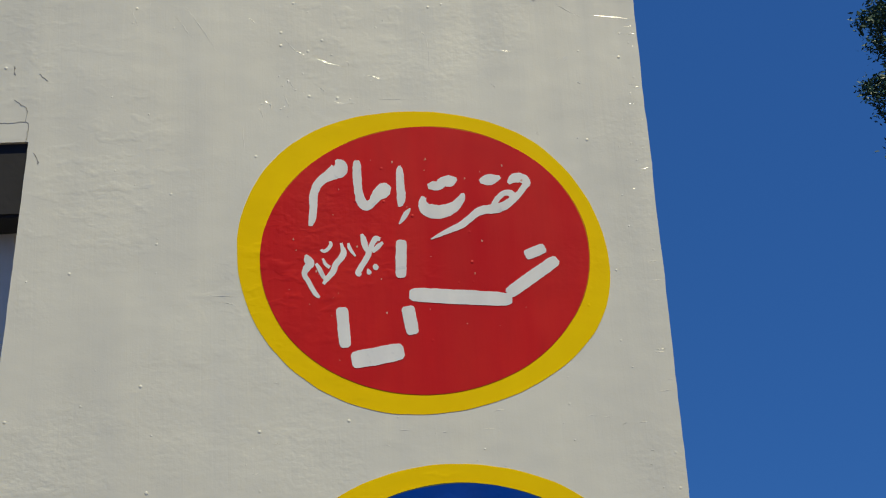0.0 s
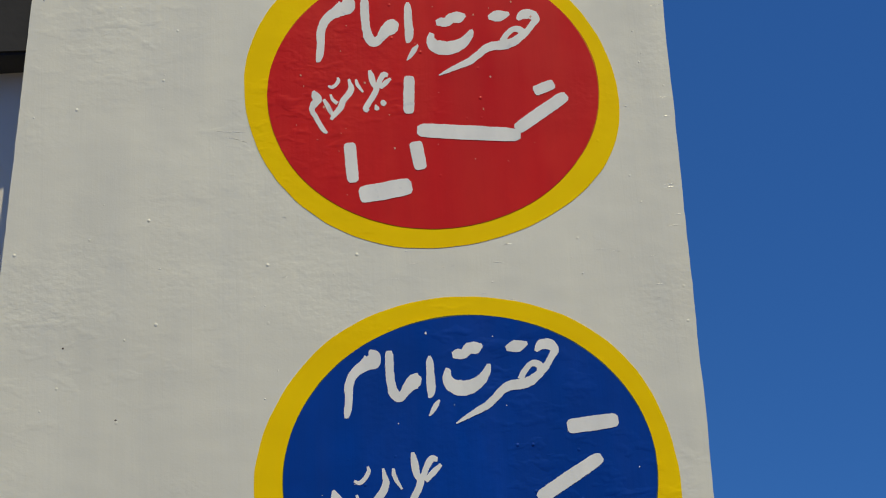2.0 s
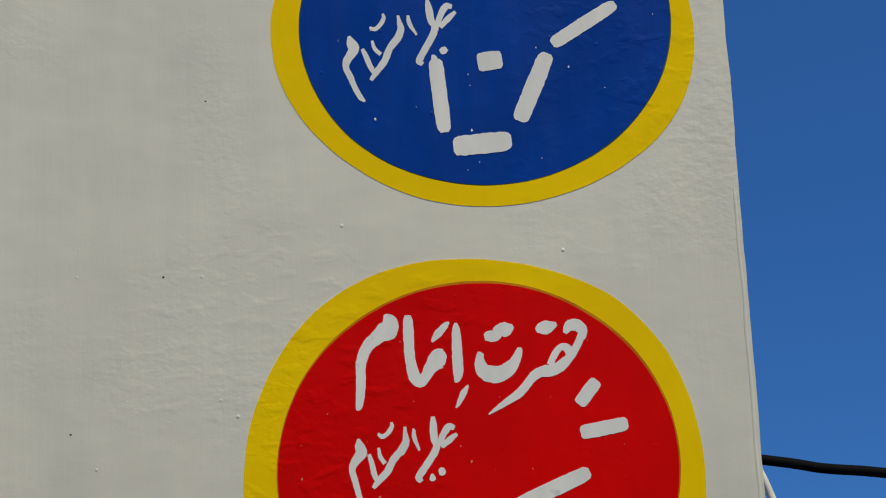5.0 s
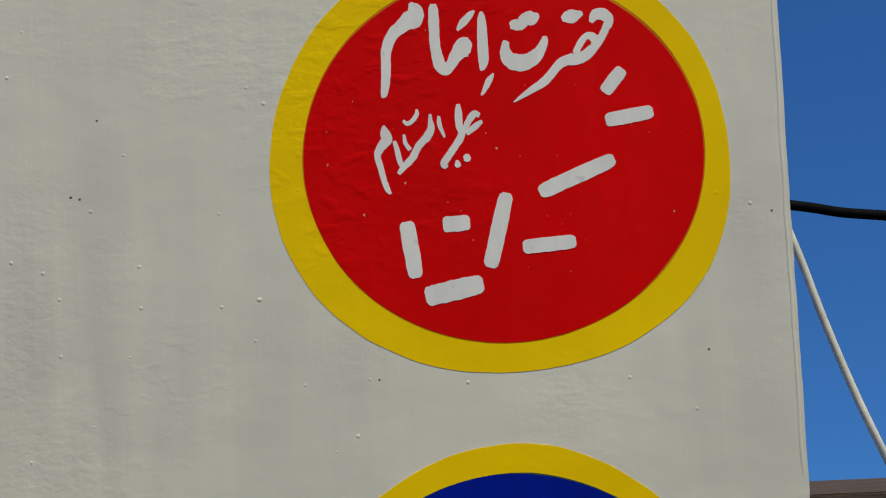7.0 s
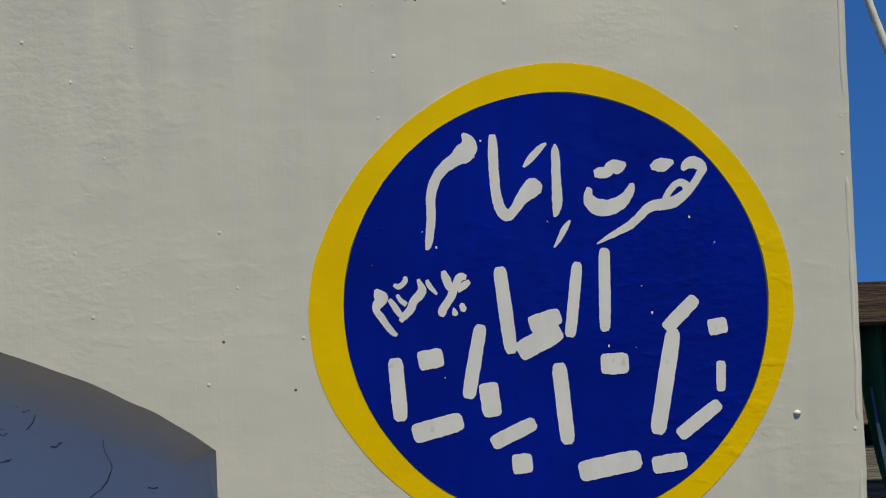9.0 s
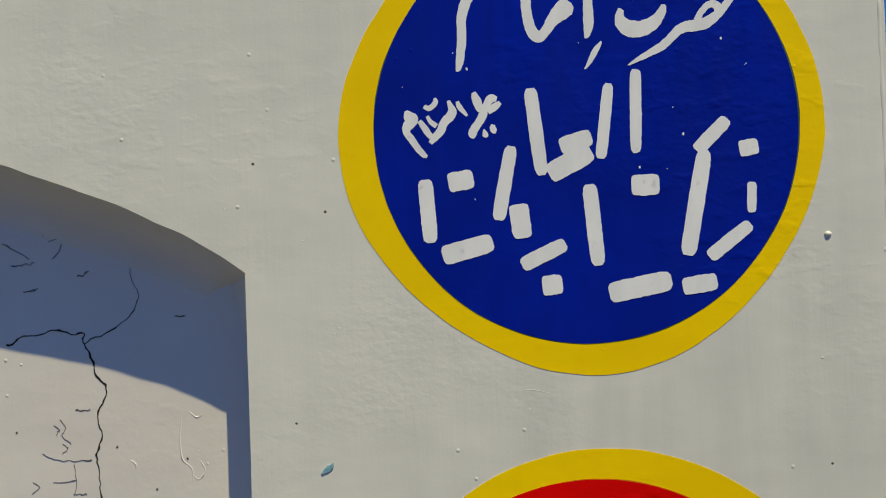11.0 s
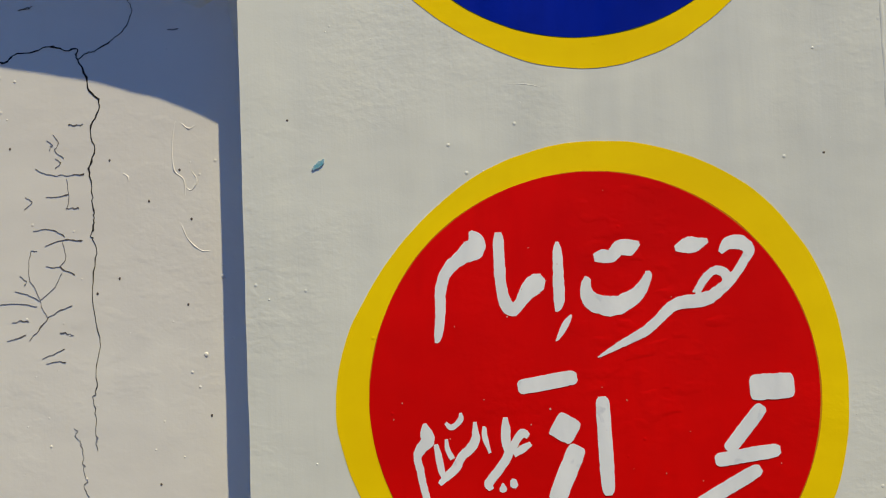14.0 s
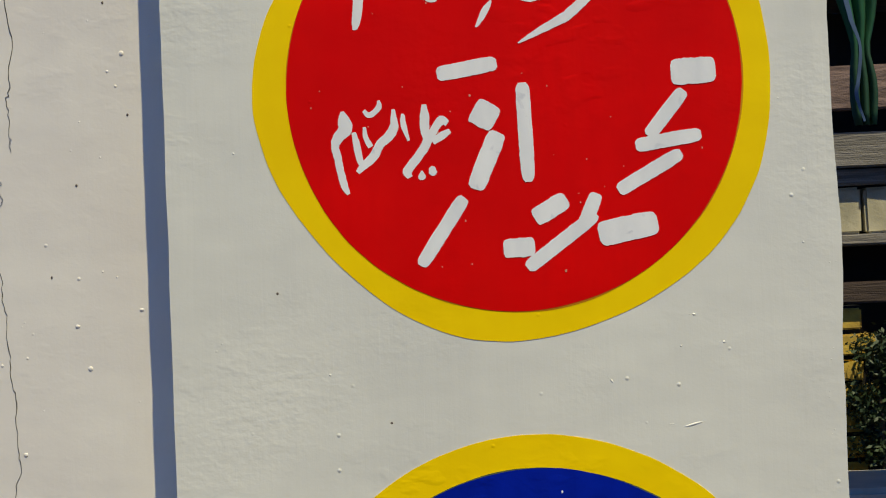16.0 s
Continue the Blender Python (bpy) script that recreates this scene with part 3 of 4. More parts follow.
medallion(-0.0085, 0.534, (0.218, 0.218), (0.001, -0.001), (0.191, 0.191), BLUE, 6.0, "blue painted medallion with yellow border", [], [])

# ---- cracks and marks on the plaster ----
bm = bmesh.new()
main = [(-0.543, 1.370), (-0.517, 1.378), (-0.476, 1.379), (-0.469, 1.368)]
down = [(-0.469, 1.368), (-0.453, 1.327), (-0.459, 1.277), (-0.457, 1.226), (-0.458, 1.19), (-0.457, 1.093), (-0.460, 1.043), (-0.458, 1.012)]
branch = [(-0.469, 1.368), (-0.439, 1.383), (-0.419, 1.403), (-0.425, 1.436)]


def crack(bm, pts, w0, w1, y, jag=0.002, seed=0):
    dense = catmull([(*p, 0) for p in pts], 14)
    out = []
    for i, q in enumerate(dense):
        k = i / (len(dense) - 1)
        w = (w0 + (w1 - w0) * k) * (0.35 + 1.3 * abs(noise.noise((i * 0.43, seed, 0))))
        out.append((q[0] + jag * noise.noise((i * 0.17, seed, 5)) + 0.35 * jag * noise.noise((i * 0.8, seed, 6)) + 0.2 * jag * noise.noise((i * 2.3, seed, 7)), q[1] + jag * noise.noise((i * 0.17, seed, 9)) + 0.3 * jag * noise.noise((i * 0.8, seed, 8)), w))
    brush(bm, out, y, 0.0004, 0.2, 1)


crack(bm, main, 0.0022, 0.0026, DEPTH - 0.00020, 0.004, 1)
crack(bm, down, 0.0028, 0.0004, DEPTH - 0.00024, 0.006, 2)
lower = [(-0.480, 1.033), (-0.475, 1.020), (-0.471, 1.007), (-0.471, 0.990), (-0.469, 0.969), (-0.474, 0.949), (-0.477, 0.929), (-0.468, 0.868), (-0.463, 0.803), (-0.460, 0.734), (-0.465, 0.70), (-0.461, 0.62)]
crack(bm, lower, 0.0004, 0.0009, DEPTH - 0.00026, 0.005, 8)
crack(bm, branch, 0.0018, 0.0007, DEPTH - 0.00028, 0.004, 3)
laid_back(bm)
part("crack", bm, CRACK, core, "long dark crack through the niche plaster")
rng = random.Random(4)
# old paint shrunk into scales: short open cracks, and hair-fine ones that join them
bm = bmesh.new()
run = 0
for pts in ([(-0.465, 1.263), (-0.480, 1.262), (-0.493, 1.263)],
            [(-0.480, 1.245), (-0.490, 1.243), (-0.502, 1.243)],
            [(-0.471, 1.231), (-0.477, 1.232), (-0.483, 1.232)],
            [(-0.485, 1.206), (-0.496, 1.213), (-0.514, 1.213)],
            [(-0.468, 1.202), (-0.488, 1.203), (-0.504, 1.198)],
            [(-0.476, 1.171), (-0.490, 1.178), (-0.503, 1.179)],
            [(-0.479, 1.143), (-0.491, 1.139), (-0.502, 1.133)],
            [(-0.502, 1.133), (-0.512, 1.121), (-0.520, 1.113)],
            [(-0.520, 1.130), (-0.528, 1.131), (-0.536, 1.129)],
            [(-0.487, 1.104), (-0.497, 1.100), (-0.508, 1.096)],
            [(-0.523, 1.118), (-0.532, 1.115), (-0.541, 1.113)],
            [(-0.486, 1.092), (-0.495, 1.093), (-0.504, 1.091)],
            [(-0.479, 1.308), (-0.471, 1.308), (-0.465, 1.308)],
            [(-0.491, 1.119), (-0.484, 1.118), (-0.479, 1.116)]):
    run += 1
    crack(bm, pts, 0.0016, 0.0003, DEPTH - 0.0003 - run * 0.000003, 0.0014, run)
for pts in ([(-0.511, 1.194), (-0.518, 1.192), (-0.519, 1.170), (-0.514, 1.161), (-0.509, 1.149)],
            [(-0.509, 1.149), (-0.499, 1.157), (-0.494, 1.162), (-0.488, 1.173)],
            [(-0.509, 1.149), (-0.507, 1.141), (-0.502, 1.133)],
            [(-0.487, 1.201), (-0.484, 1.187), (-0.490, 1.179)],
            [(-0.493, 1.263), (-0.503, 1.265), (-0.511, 1.269)],
            [(-0.494, 1.300), (-0.489, 1.293), (-0.492, 1.285), (-0.484, 1.278)],
            [(-0.521, 1.244), (-0.515, 1.239), (-0.522, 1.233)],
            [(-0.533, 1.158), (-0.522, 1.155), (-0.509, 1.149)],
            [(-0.548, 1.146), (-0.533, 1.147), (-0.512, 1.144)],
            [(-0.492, 1.278), (-0.487, 1.274), (-0.493, 1.269)],
            [(-0.482, 1.259), (-0.480, 1.243), (-0.482, 1.231)],
            [(-0.528, 1.172), (-0.522, 1.167), (-0.524, 1.163)],
            [(-0.500, 1.295), (-0.495, 1.291), (-0.498, 1.286)]):
    run += 1
    crack(bm, pts, 0.0004, 0.0004, DEPTH - 0.0003 - run * 0.000003, 0.0012, run)
for x, z, turn, l in ((-0.512, 1.484, -1.2, 0.018), (-0.544, 1.462, -0.5, 0.028), (-0.500, 1.463, 0.4, 0.03), (-0.462, 1.466, -0.7, 0.014), (-0.536, 1.442, 0.1, 0.022),
                      (-0.497, 1.447, 1.0, 0.016), (-0.474, 1.430, 0.5, 0.012), (-0.384, 1.391, 0.1, 0.010), (-0.525, 1.418, 0.2, 0.014)):
    run += 1
    crack(bm, [(x, z), (x + 0.5 * l * math.cos(turn) + 0.002, z + 0.5 * l * math.sin(turn) - 0.001), (x + l * math.cos(turn), z + l * math.sin(turn))], 0.0016, 0.0006, DEPTH - 0.0003 - run * 0.000003, 0.003, run)
laid_back(bm)
ob = part("hairline_cracks", bm, HAIR, core, "web of fine cracks in old paint")
ob["kind"] = "stuff"
bm = bmesh.new()
for x, z in ((-0.405, 1.235), (-0.366, 1.217), (-0.371, 1.140), (-0.441, 1.274), (-0.455, 1.153), (-0.434, 1.166), (-0.535, 1.289), (-0.376, 1.262), (-0.40, 0.98), (-0.425, 0.90), (-0.352, 1.04)):
    bmesh.ops.create_icosphere(bm, subdivisions=2, radius=1, matrix=Matrix.Translation((x, DEPTH, z)) @ Matrix.Diagonal((0.0011, 0.0005, 0.0013, 1)))
laid_back(bm)
ob = part("pits", bm, PIT, core, "small dark pits in the niche plaster", True)
ob["kind"] = "stuff"
bm = bmesh.new()
for _ in range(46):
    r = rng.choice((0.0007, 0.0010, 0.0014, 0.0022))
    bmesh.ops.create_icosphere(bm, subdivisions=2, radius=1, matrix=Matrix.Translation((rng.uniform(-0.54, -0.33), DEPTH + 0.0001, rng.uniform(0.72, 1.40))) @ Matrix.Diagonal((r, r * 0.35, r * rng.uniform(0.7, 1.2), 1)))
laid_back(bm)
ob = part("plaster_grains", bm, NICHE, core, "grains and blisters under the niche paint", True)
ob["kind"] = "stuff"
# wrinkles of thick paint on the niche back
bm = bmesh.new()
for pts in ([(-0.379, 1.307), (-0.382, 1.285), (-0.381, 1.262), (-0.372, 1.252), (-0.371, 1.228)], [(-0.376, 1.215), (-0.370, 1.199), (-0.358, 1.188), (-0.346, 1.188)],
            [(-0.366, 1.262), (-0.360, 1.252), (-0.366, 1.243), (-0.373, 1.249)], [(-0.374, 1.305), (-0.366, 1.299), (-0.36, 1.303)], [(-0.430, 1.262), (-0.424, 1.258), (-0.424, 1.252)]):
    tube(bm, [(x + 0.0008 * noise.noise((x * 300, z * 300, 1)), DEPTH + 0.0004, z) for x, z in pts], lambda k: 0.0009 * (0.35 + math.sin(math.pi * min(1, 0.1 + 0.85 * k))) * (0.7 + 0.4 * noise.noise((k * 9, 2, 0))), 8, 6)
laid_back(bm)
part("paint_wrinkles", bm, NICHE, core, "raised wrinkles of thick paint", True)

def pellet(bm, x, y, z, r, flat):
    bmesh.ops.create_icosphere(bm, subdivisions=2, radius=1, matrix=Matrix.Translation((x, y, z)) @ Matrix.Diagonal((r, r * flat, r * rng.uniform(0.7, 1.1), 1)))


bm = bmesh.new()
pellet(bm, 0.194, 0.0004, 1.443, 0.0034, 0.7)
part("plaster_knob", bm, WHITE, wall, "rounded plaster knob", True)
bm = bmesh.new()
for x, z in ((0.19, 1.247), (-0.121, 1.815), (0.17, 1.829), (0.233, 1.949), (-0.364, 2.057), (-0.352, 2.56), (-0.237, 2.358), (-0.302, 2.489), (-0.279, 2.195), (-0.269, 1.295), (-0.219, 0.878), (-0.127, 0.766)):
    pellet(bm, x, 0.0003, z, 0.0014, 0.4)
for x, z in ((-0.389, 1.989), (-0.381, 1.987), (-0.30, 1.522), (-0.238, 1.478)):
    pellet(bm, x, 0.0003, z, 0.0016, 0.4)
ob = part("pits", bm, PIT, wall, "small dark pits in the plaster", True)
ob["kind"] = "stuff"
bm = bmesh.new()
for i in range(200):
    x, z = rng.uniform(-0.5, 0.245), rng.uniform(0.6, 3.2)
    if any(inside((x - 0.004, z), h) for h in holes):
        continue
    pellet(bm, x, 0.0002, z, rng.choice((0.0005, 0.0006, 0.0008, 0.0011)), 0.45)
for i in range(26):
    z = rng.uniform(0.72, 0.93)
    pellet(bm, corner_x(z) - rng.uniform(0.004, 0.016), 0.0003, z, rng.uniform(0.0005, 0.0011), 0.4)
ob = part("plaster_grains", bm, WHITE, wall, "scattered grains under the paint", True)
ob["kind"] = "stuff"
bm = bmesh.new()
scr = [[(-0.078, 1.318), (-0.06, 1.317), (-0.043, 1.313)],
       [(-0.230, 3.100), (-0.211, 3.069), (-0.194, 3.039)], [(-0.286, 3.096), (-0.282, 3.085), (-0.279, 3.075)], [(-0.266, 3.108), (-0.267, 3.102), (-0.266, 3.096)],
       [(-0.239, 3.086), (-0.231, 3.074), (-0.224, 3.061)], [(-0.124, 3.011), (-0.120, 3.003), (-0.116, 2.995)], [(-0.128, 2.991), (-0.124, 2.982), (-0.122, 2.975)],
       [(-0.125, 3.056), (-0.114, 3.042), (-0.102, 3.035)], [(-0.170, 2.955), (-0.170, 2.943), (-0.168, 2.930)], [(0.164, 3.090), (0.177, 3.080), (0.191, 3.072)],
       [(-0.044, 3.011), (-0.035, 3.009), (-0.025, 3.005)], [(0.025, 3.053), (0.026, 3.031), (0.025, 3.011)], [(0.205, 3.073), (0.227, 3.070), (0.245, 3.067)],
       [(-0.092, 3.032), (-0.078, 3.025), (-0.064, 3.021)], [(-0.029, 2.982), (-0.014, 2.981), (-0.000, 2.981)], [(0.160, 3.020), (0.163, 3.022), (0.165, 3.025)],
       [(0.165, 3.020), (0.168, 3.022), (0.170, 3.025)], [(0.170, 3.020), (0.172, 3.022), (0.175, 3.025)], [(-0.187, 3.025), (-0.188, 3.011), (-0.188, 2.995)],
       [(-0.155, 2.977), (-0.151, 2.971), (-0.149, 2.962)], [(0.099, 3.031), (0.105, 3.034), (0.114, 3.032)], [(-0.076, 2.981), (-0.065, 2.978), (-0.047, 2.979)],
       [(-0.147, 2.984), (-0.141, 2.979), (-0.142, 2.973)], [(-0.197, 2.766), (-0.186, 2.764), (-0.174, 2.759)], [(-0.207, 2.773), (-0.192, 2.772), (-0.175, 2.770)]]
for i in range(26):
    x, z = (rng.uniform(-0.22, 0.245), rng.gauss(3.03, 0.045)) if i < 10 else (rng.uniform(-0.2, 0.24), rng.gauss(2.615, 0.02))
    a, l = rng.uniform(-1.2, -0.2) if i < 10 else rng.uniform(-0.3, 0.3), rng.uniform(0.003, 0.012)
    scr.append([(x, z), (x + l * 0.5 * math.cos(a), z + l * 0.5 * math.sin(a) + 0.0008), (x + l * math.cos(a), z + l * math.sin(a))])
for i in range(14):
    z = rng.uniform(2.62, 3.12)
    x = corner_x(z) - rng.uniform(0.004, 0.012)
    scr.append([(x - rng.uniform(0.003, 0.010), z), (x, z + 0.0006), (x + 0.003, z + 0.0012)])
for i, s in enumerate(scr):
    dense = [(x + 0.0004 * noise.noise((z * 400, 1, i)), 0.0001, z + 0.0004 * noise.noise((x * 400, 2, i))) for x, z in s]
    tube(bm, [tuple(p) for p in dense], lambda k: 0.00034 * math.sin(math.pi * min(1, 0.12 + k * 0.8)) * (0.85 + 0.5 * noise.noise((k * 8, i, 0))), 8, 6)
# drops and blisters of gloss paint that catch the sun
for x0, z0, dx, dz, count in ((-0.122, 2.993, 0.010, 0.016, 16), (-0.265, 3.075, 0.012, 0.012, 6), (0.236, 3.02, 0.006, 0.06, 16), (0.228, 2.80, 0.008, 0.10, 14), (0.13, 2.93, 0.03, 0.02, 6), (0.0, 2.975, 0.10, 0.008, 10), (0.03, 2.62, 0.12, 0.012, 14)):
    for _ in range(count):
        pellet(bm, x0 + rng.gauss(0, dx), 0.0001, z0 + rng.gauss(0, dz), rng.choice((0.0005, 0.0007, 0.0010)), 0.35)
ob = part("plaster_ridges", bm, GLOSS, wall, "raised trowel scratches under white paint")
ob["kind"] = "stuff"
bm = bmesh.new()
for i, pts in enumerate(([(-0.405, 2.995), (-0.397, 2.989), (-0.391, 2.983), (-0.392, 2.972), (-0.389, 2.963), (-0.391, 2.948)], [(-0.418, 2.969), (-0.404, 2.969), (-0.392, 2.970)], [(-0.380, 3.024), (-0.375, 3.019), (-0.370, 3.015)], [(-0.406, 3.034), (-0.406, 3.029), (-0.405, 3.023)], [(-0.383, 2.934), (-0.379, 2.927), (-0.378, 2.921)])):
    crack(bm, pts, 0.0004, 0.0003, -0.0002 - i * 0.00001, 0.002, 70 + i)
part("corner_cracks", bm, HAIR, wall, "fine cracks running from the upper niche corner")
bm = bmesh.new()
for pts in ([(0.048, 0.806), (0.056, 0.797), (0.063, 0.786)], [(0.070, 0.775), (0.079, 0.762), (0.088, 0.7515), (0.098, 0.7525), (0.106, 0.757), (0.115, 0.754), (0.128, 0.757), (0.143, 0.760), (0.163, 0.7605), (0.181, 0.755)],
            [(0.118, 0.845), (0.126, 0.8475), (0.136, 0.845)], [(0.139, 0.822), (0.150, 0.8235), (0.158, 0.8215)]):
    tube(bm, [(x, 0.0009, z + 0.0008 * noise.noise((x * 200, 3, 0))) for x, z in pts], lambda k: 0.0011 * (0.3 + math.sin(math.pi * min(1, 0.08 + 0.86 * k))) * (0.75 + 0.5 * noise.noise((k * 7, 5, 0))), 8, 8)
part("paint_wrinkles", bm, WHITE, wall, "raised wrinkles in the plaster", True)
bm = bmesh.new()
for i in range(40):
    x, z = rng.uniform(-0.5, 0.235), rng.uniform(0.65, 3.1)
    if not any(inside((x - 0.01, z), h) for h in holes) and all(abs(x + 0.0) > 0.2 or abs(z - c) > 0.2 for c in (2.803, 2.42, 2.009, 1.542, 1.046, 0.534)):
        pellet(bm, x, 0.0003, z, rng.uniform(0.001, 0.003), 0.25)
ob = part("plaster_lumps", bm, WHITE, wall, "soft lumps in the plaster", True)
ob["kind"] = "stuff"
bm = bmesh.new()
brush(bm, [(-0.248, 1.251, 0.0015), (-0.244, 1.254, 0.004), (-0.240, 1.257, 0.0035), (-0.238, 1.260, 0.001)], -0.0009, 0.0009, 0.5)
part("paint_smear", bm, TEAL, wall, "small teal paint smear")

# ---- cables beside the wall ----
bm = bmesh.new()
tube(bm, [(-1.4, 0.58, 2.22), (0.0, 0.58, 2.075), (0.375, 0.58, 2.016), (0.5, 0.58, 1.996), (0.9, 0.60, 1.965), (2.2, 0.8, 2.05), (4.5, 1.6, 2.6)], 0.0066)
tagged(mesh_object("power_cable", bm, BLACK, smooth=True), "thick black cable strung past the wall", "cable")
bm = bmesh.new()
tube(bm, [(0.20, 0.405, 2.09), (0.30, 0.48, 2.07), (0.345, 0.5, 2.015), (0.372, 0.5, 1.945), (0.396, 0.5, 1.868), (0.425, 0.5, 1.785), (0.458, 0.5, 1.703), (0.55, 0.55, 1.52), (0.75, 0.8, 1.2), (0.95, 1.2, 0.6), (1.0, 1.3, 0.0)], 0.0050)
tagged(mesh_object("slack_cable", bm, CABLE, smooth=True), "slack pale grey cable hanging from the wall", "cable")

# ---- stall behind the wall ----
stall = tagged(new("wooden_stall"), "dark open stall of weathered timber boards", "stall")
part("beam", box(bmesh.new(), 0.10, 2.6, 0.84, 0.90, 1.491, 1.553, 0.005, 0.004), TIMBER, stall, "weathered brown timber beam")
awning = box(bmesh.new(), 0.10, 2.6, 0.895, 1.62, 1.505, 1.535, 0.005)
for v in awning.verts:
    v.co.z -= 0.15 * (v.co.y - 0.895)
part("awning", awning, TIMBER, stall)
part("roof", box(bmesh.new(), 0.10, 2.6, 2.06, 2.45, 1.495, 1.52, 0.005), TIMBER, stall)
# back and side walls carry the shade of the stall's depth as colour
part("back_wall", box(bmesh.new(), 0.10, 2.6, 2.36, 2.42, -0.03, 1.49), SHADE_JOINT_BLACK, stall, "back wall in near-black that stands for the inner shade")
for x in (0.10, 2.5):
    part("side_wall", box(bmesh.new(), x, x + 0.06, 1.42, 2.36, -0.03, 1.385), SHADE_JOINT_BLACK, stall)
for x in (0.12, 1.45):
    part("post", box(bmesh.new(), x, x + 0.06, 0.845, 0.895, -0.03, 1.491, 0.005, 0.003), TIMBER, stall)
for z0, z1, y, mat, name in ((1.232, 1.330, 2.10, PLANK, "board"), (1.105, 1.182, 2.12, GREYWOOD, "board"), (1.066, 1.102, 2.135, GREYWOOD, "board"), (0.800, 0.848, 2.10, TIMBER, "board")):
    part(name, box(bmesh.new(), 0.43, 1.9, y, y + 0.035, z0, z1, 0.004, 0.003), mat, stall)
part("shelf", box(bmesh.new(), 0.43, 1.9, 2.135, 2.355, 0.93, 0.955, 0.004), GREYWOOD, stall)

block_i = 0
first = None
for x in (0.50, 0.622, 0.744, 0.866):
    m = pose(x, 2.2, 0.9555, 0, 0, (2, -1, 1, 3)[block_i % 4])
    if first is None:
        first = tagged(mesh_object("stone_block", box(bmesh.new(), -0.058, 0.058, -0.05, 0.05, 0, 0.104, 0.006, 0.003), STONE), "pale yellowish stone block on the stall shelf", "block", "blocks on the shelf")
        first.matrix_basis = m
    else:
        copy_thing(first, m)
    block_i += 1

low = tagged(new("brick_pier"), "low pier of yellow bricks under the stall", "pier")
part("mortar", box(bmesh.new(), 0.46, 0.79, 2.13, 2.22, -0.03, 0.795), SHADE_JOINT_BLACK, low)
brick_mesh = None
for r in range(13):
    for c in range(3):
        z = 0.742 - r * 0.057
        if brick_mesh is None:
            b = part("brick", box(bmesh.new(), -0.052, 0.052, -0.05, 0.05, 0, 0.047, 0.004, 0.001), YBRICK, low)
            brick_mesh = b.data
        else:
            b = new("brick", brick_mesh)
            b.parent = low
        b.location = (0.52 + c * 0.112 + (0.03 if r % 2 else 0) - 0.012, 2.165 + rng.uniform(-0.003, 0.003), z)

tagged(mesh_object("ledge", box(bmesh.new(), 0.55, 1.3, 1.72, 2.0, -0.03, 0.445, 0.012, 0.004), LEDGE), "pale cement ledge before the stall", "ledge")


def cloth(bm, cx, y, z_top, z_tie, z_end, w_top, w_tie, w_end):
    rows = []
    for i in range(25):
        k = i / 24
        z = z_top + (z_end - z_top) * k
        tie = (z_top - z_tie) / (z_top - z_end)
        w = w_top + (w_tie - w_top) * (k / tie) ** 2 if k < tie else w_tie + (w_end - w_tie) * math.sin(math.pi * min(1, (k - tie) / (1 - tie) * 0.85))
        rows.append([bm.verts.new((cx + w * (u - 0.5) + 0.012 * k + 0.004 * noise.noise((k * 5, 0, 1)), y + 0.35 * w * math.sin(u * 17 + k * 2) * 0.5, z)) for u in np.linspace(0, 1, 22)])
    for a, b in zip(rows, rows[1:]):
        for j in range(21):
            bm.faces.new((a[j], a[j + 1], b[j + 1], b[j]))


flag = tagged(new("hanging_cloth"), "folded green cloth tied with a blue ribbon, hanging from the beam", "cloth")
bm = bmesh.new()
cloth(bm, 0.499, 0.92, 1.495, 1.196, 1.085, 0.100, 0.020, 0.036)
ob = part("cloth", bm, CLOTH, flag, smooth=True)
sol = ob.modifiers.new("thickness", "SOLIDIFY")
sol.thickness = 0.002
bm = bmesh.new()
brush(bm, [(0.462, 1.40, 0.003), (0.470, 1.34, 0.005), (0.480, 1.285, 0.007), (0.490, 1.235, 0.006), (0.501, 1.196, 0.004), (0.497, 1.150, 0.005), (0.493, 1.125, 0.005), (0.503, 1.088, 0.003)], 0.895, 0.002, 0.2)
part("ribbon", bm, RIBBON, flag, "pale blue ribbon")


# ---- plants ----
def leaf_cloud(bm, centres, per, size, spread, r):
    for c in centres:
        for _ in range(per):
            d = Vector((r.gauss(0, 1), r.gauss(0, 1), r.gauss(0, 0.8))) * spread
            u = Vector((r.uniform(-1, 1), r.uniform(-1, 1), r.uniform(-0.7, 0.7))).normalized()
            v = u.cross(Vector((r.uniform(-1, 1), r.uniform(-1, 1), r.uniform(-1, 1)))).normalized()
            s = size * r.uniform(0.6, 1.3)
            p = Vector(c) + d
            bm.faces.new([bm.verts.new(p + u * s), bm.verts.new(p + v * s * 0.42), bm.verts.new(p - u * s), bm.verts.new(p - v * s * 0.42)])


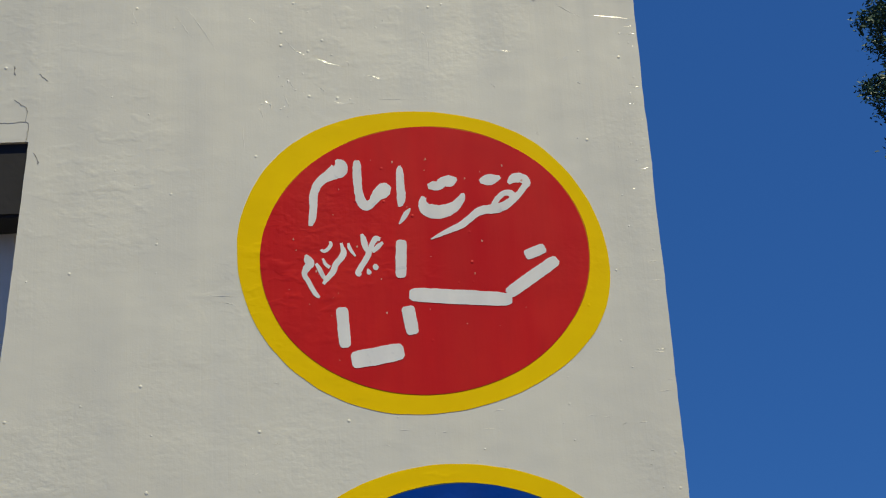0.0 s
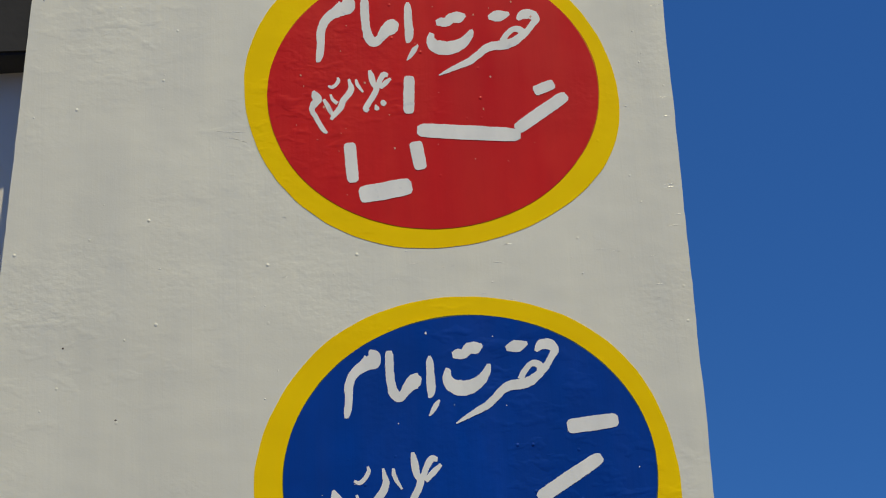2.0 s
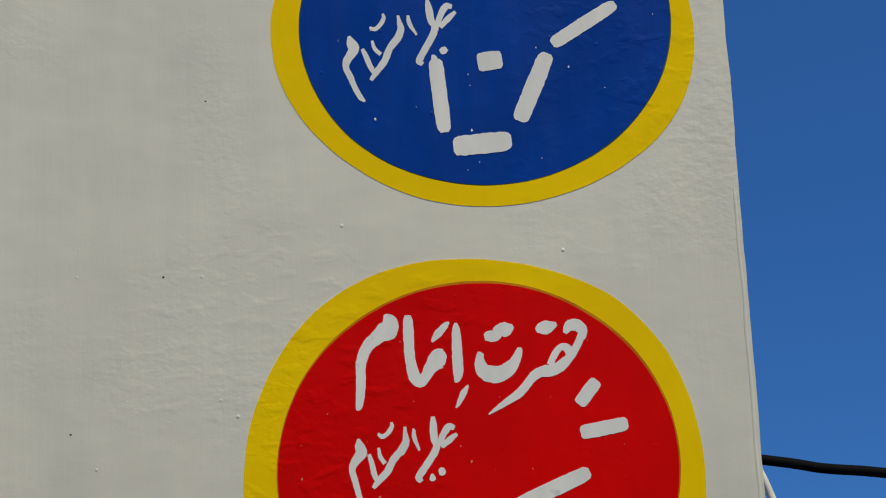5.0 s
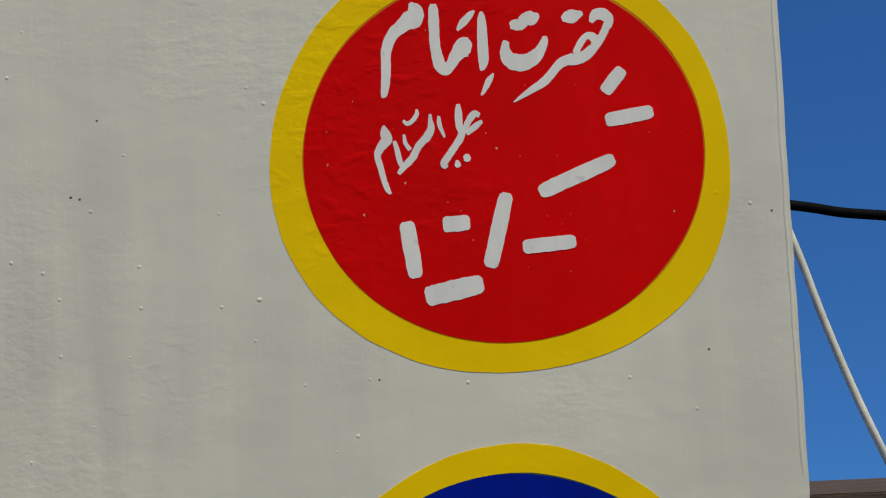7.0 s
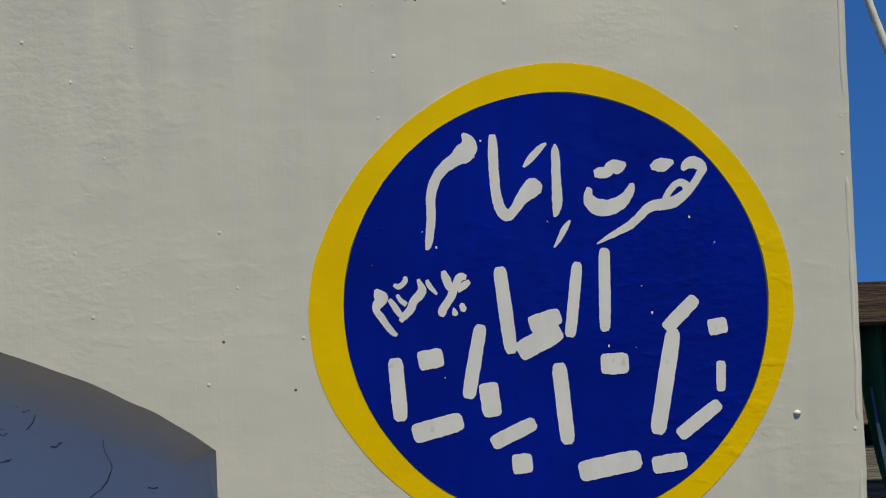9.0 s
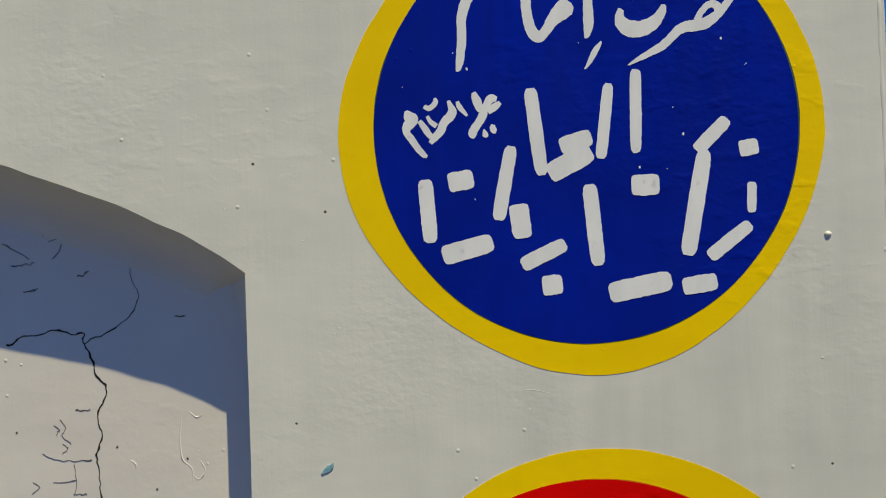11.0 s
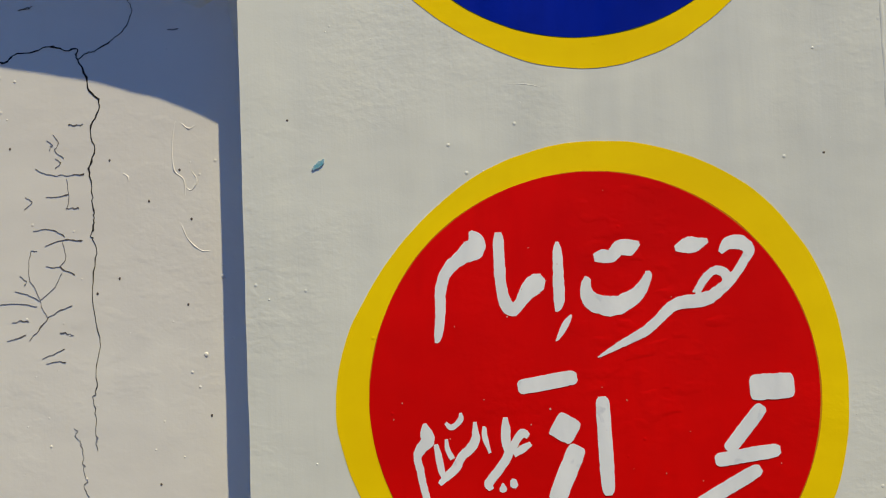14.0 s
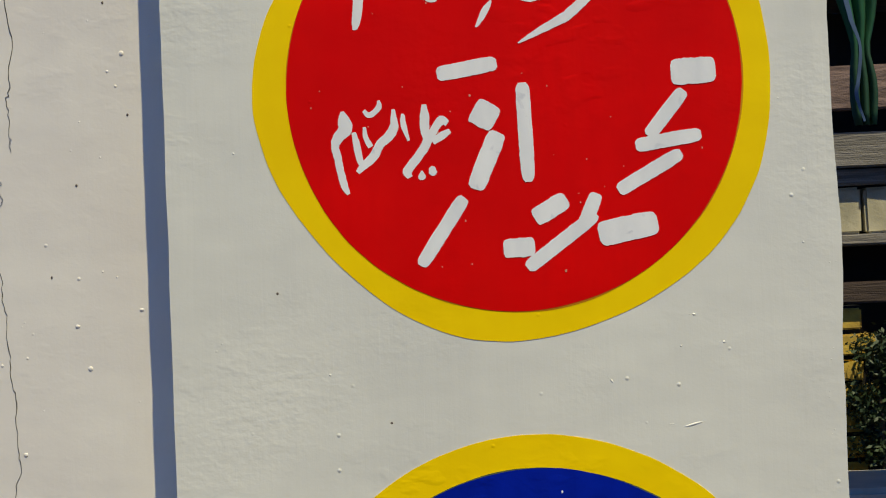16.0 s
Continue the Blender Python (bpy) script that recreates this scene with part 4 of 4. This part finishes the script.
tree = tagged(new("tree"), "leafy green tree beyond the wall", "tree")
bm = bmesh.new()
tube(bm, [(4.3, 6.4, -0.03), (4.25, 6.38, 2.0), (4.1, 6.3, 4.0), (3.9, 6.2, 5.6)], lambda k: 0.16 - 0.09 * k)
for tip in ((3.05, 6.05, 5.9), (3.2, 6.0, 6.6), (4.9, 6.5, 6.4), (4.0, 6.3, 7.2), (3.4, 6.9, 6.2)):
    tube(bm, [(4.1, 6.3, 4.0), (tuple((Vector((4.0, 6.25, 4.8)) + Vector(tip)) / 2)), tip], lambda k: 0.07 - 0.055 * k, 7)
part("trunk", bm, BARK, tree, smooth=True)
bm = bmesh.new()
rt = random.Random(9)
centres = []
for i in range(150):
    a, e = rt.uniform(0, 2 * math.pi), rt.uniform(-0.9, 1.4)
    rr = rt.uniform(0.75, 1.08)
    centres.append((4.0 + 1.08 * rr * math.cos(a) * math.cos(e), 6.3 + 1.0 * rr * math.sin(a) * math.cos(e), 6.15 + 1.0 * rr * math.sin(e)))
centres = [(max(x, 3.12), y, z) for x, y, z in centres]
centres += [(2.88, 6.0, 5.84), (2.93, 6.0, 5.74), (2.95, 6.0, 5.93), (3.0, 6.0, 6.12), (2.97, 6.0, 6.28), (3.02, 6.0, 6.4), (3.03, 6.0, 5.68), (3.09, 6.0, 5.35)]
leaf_cloud(bm, centres, 260, 0.017, 0.042, rt)
part("crown", bm, LEAF, tree)

bush = tagged(new("bush"), "dark green bush growing before the brick pier", "bush")
bm = bmesh.new()
tube(bm, [(0.82, 2.06, -0.03), (0.81, 2.06, 0.25), (0.80, 2.05, 0.6)], lambda k: 0.012 - 0.008 * k, 6)
part("stem", bm, BARK, bush)
bm = bmesh.new()
leaf_cloud(bm, [(0.80 + 0.09 * rt.uniform(-1, 1), 2.06, z + 0.03 * rt.uniform(-1, 1)) for z in (0.48, 0.52, 0.56, 0.60, 0.64, 0.67, 0.70, 0.60, 0.55, 0.5, 0.66, 0.58)], 260, 0.008, 0.026, rt)
part("foliage", bm, BUSH, bush)
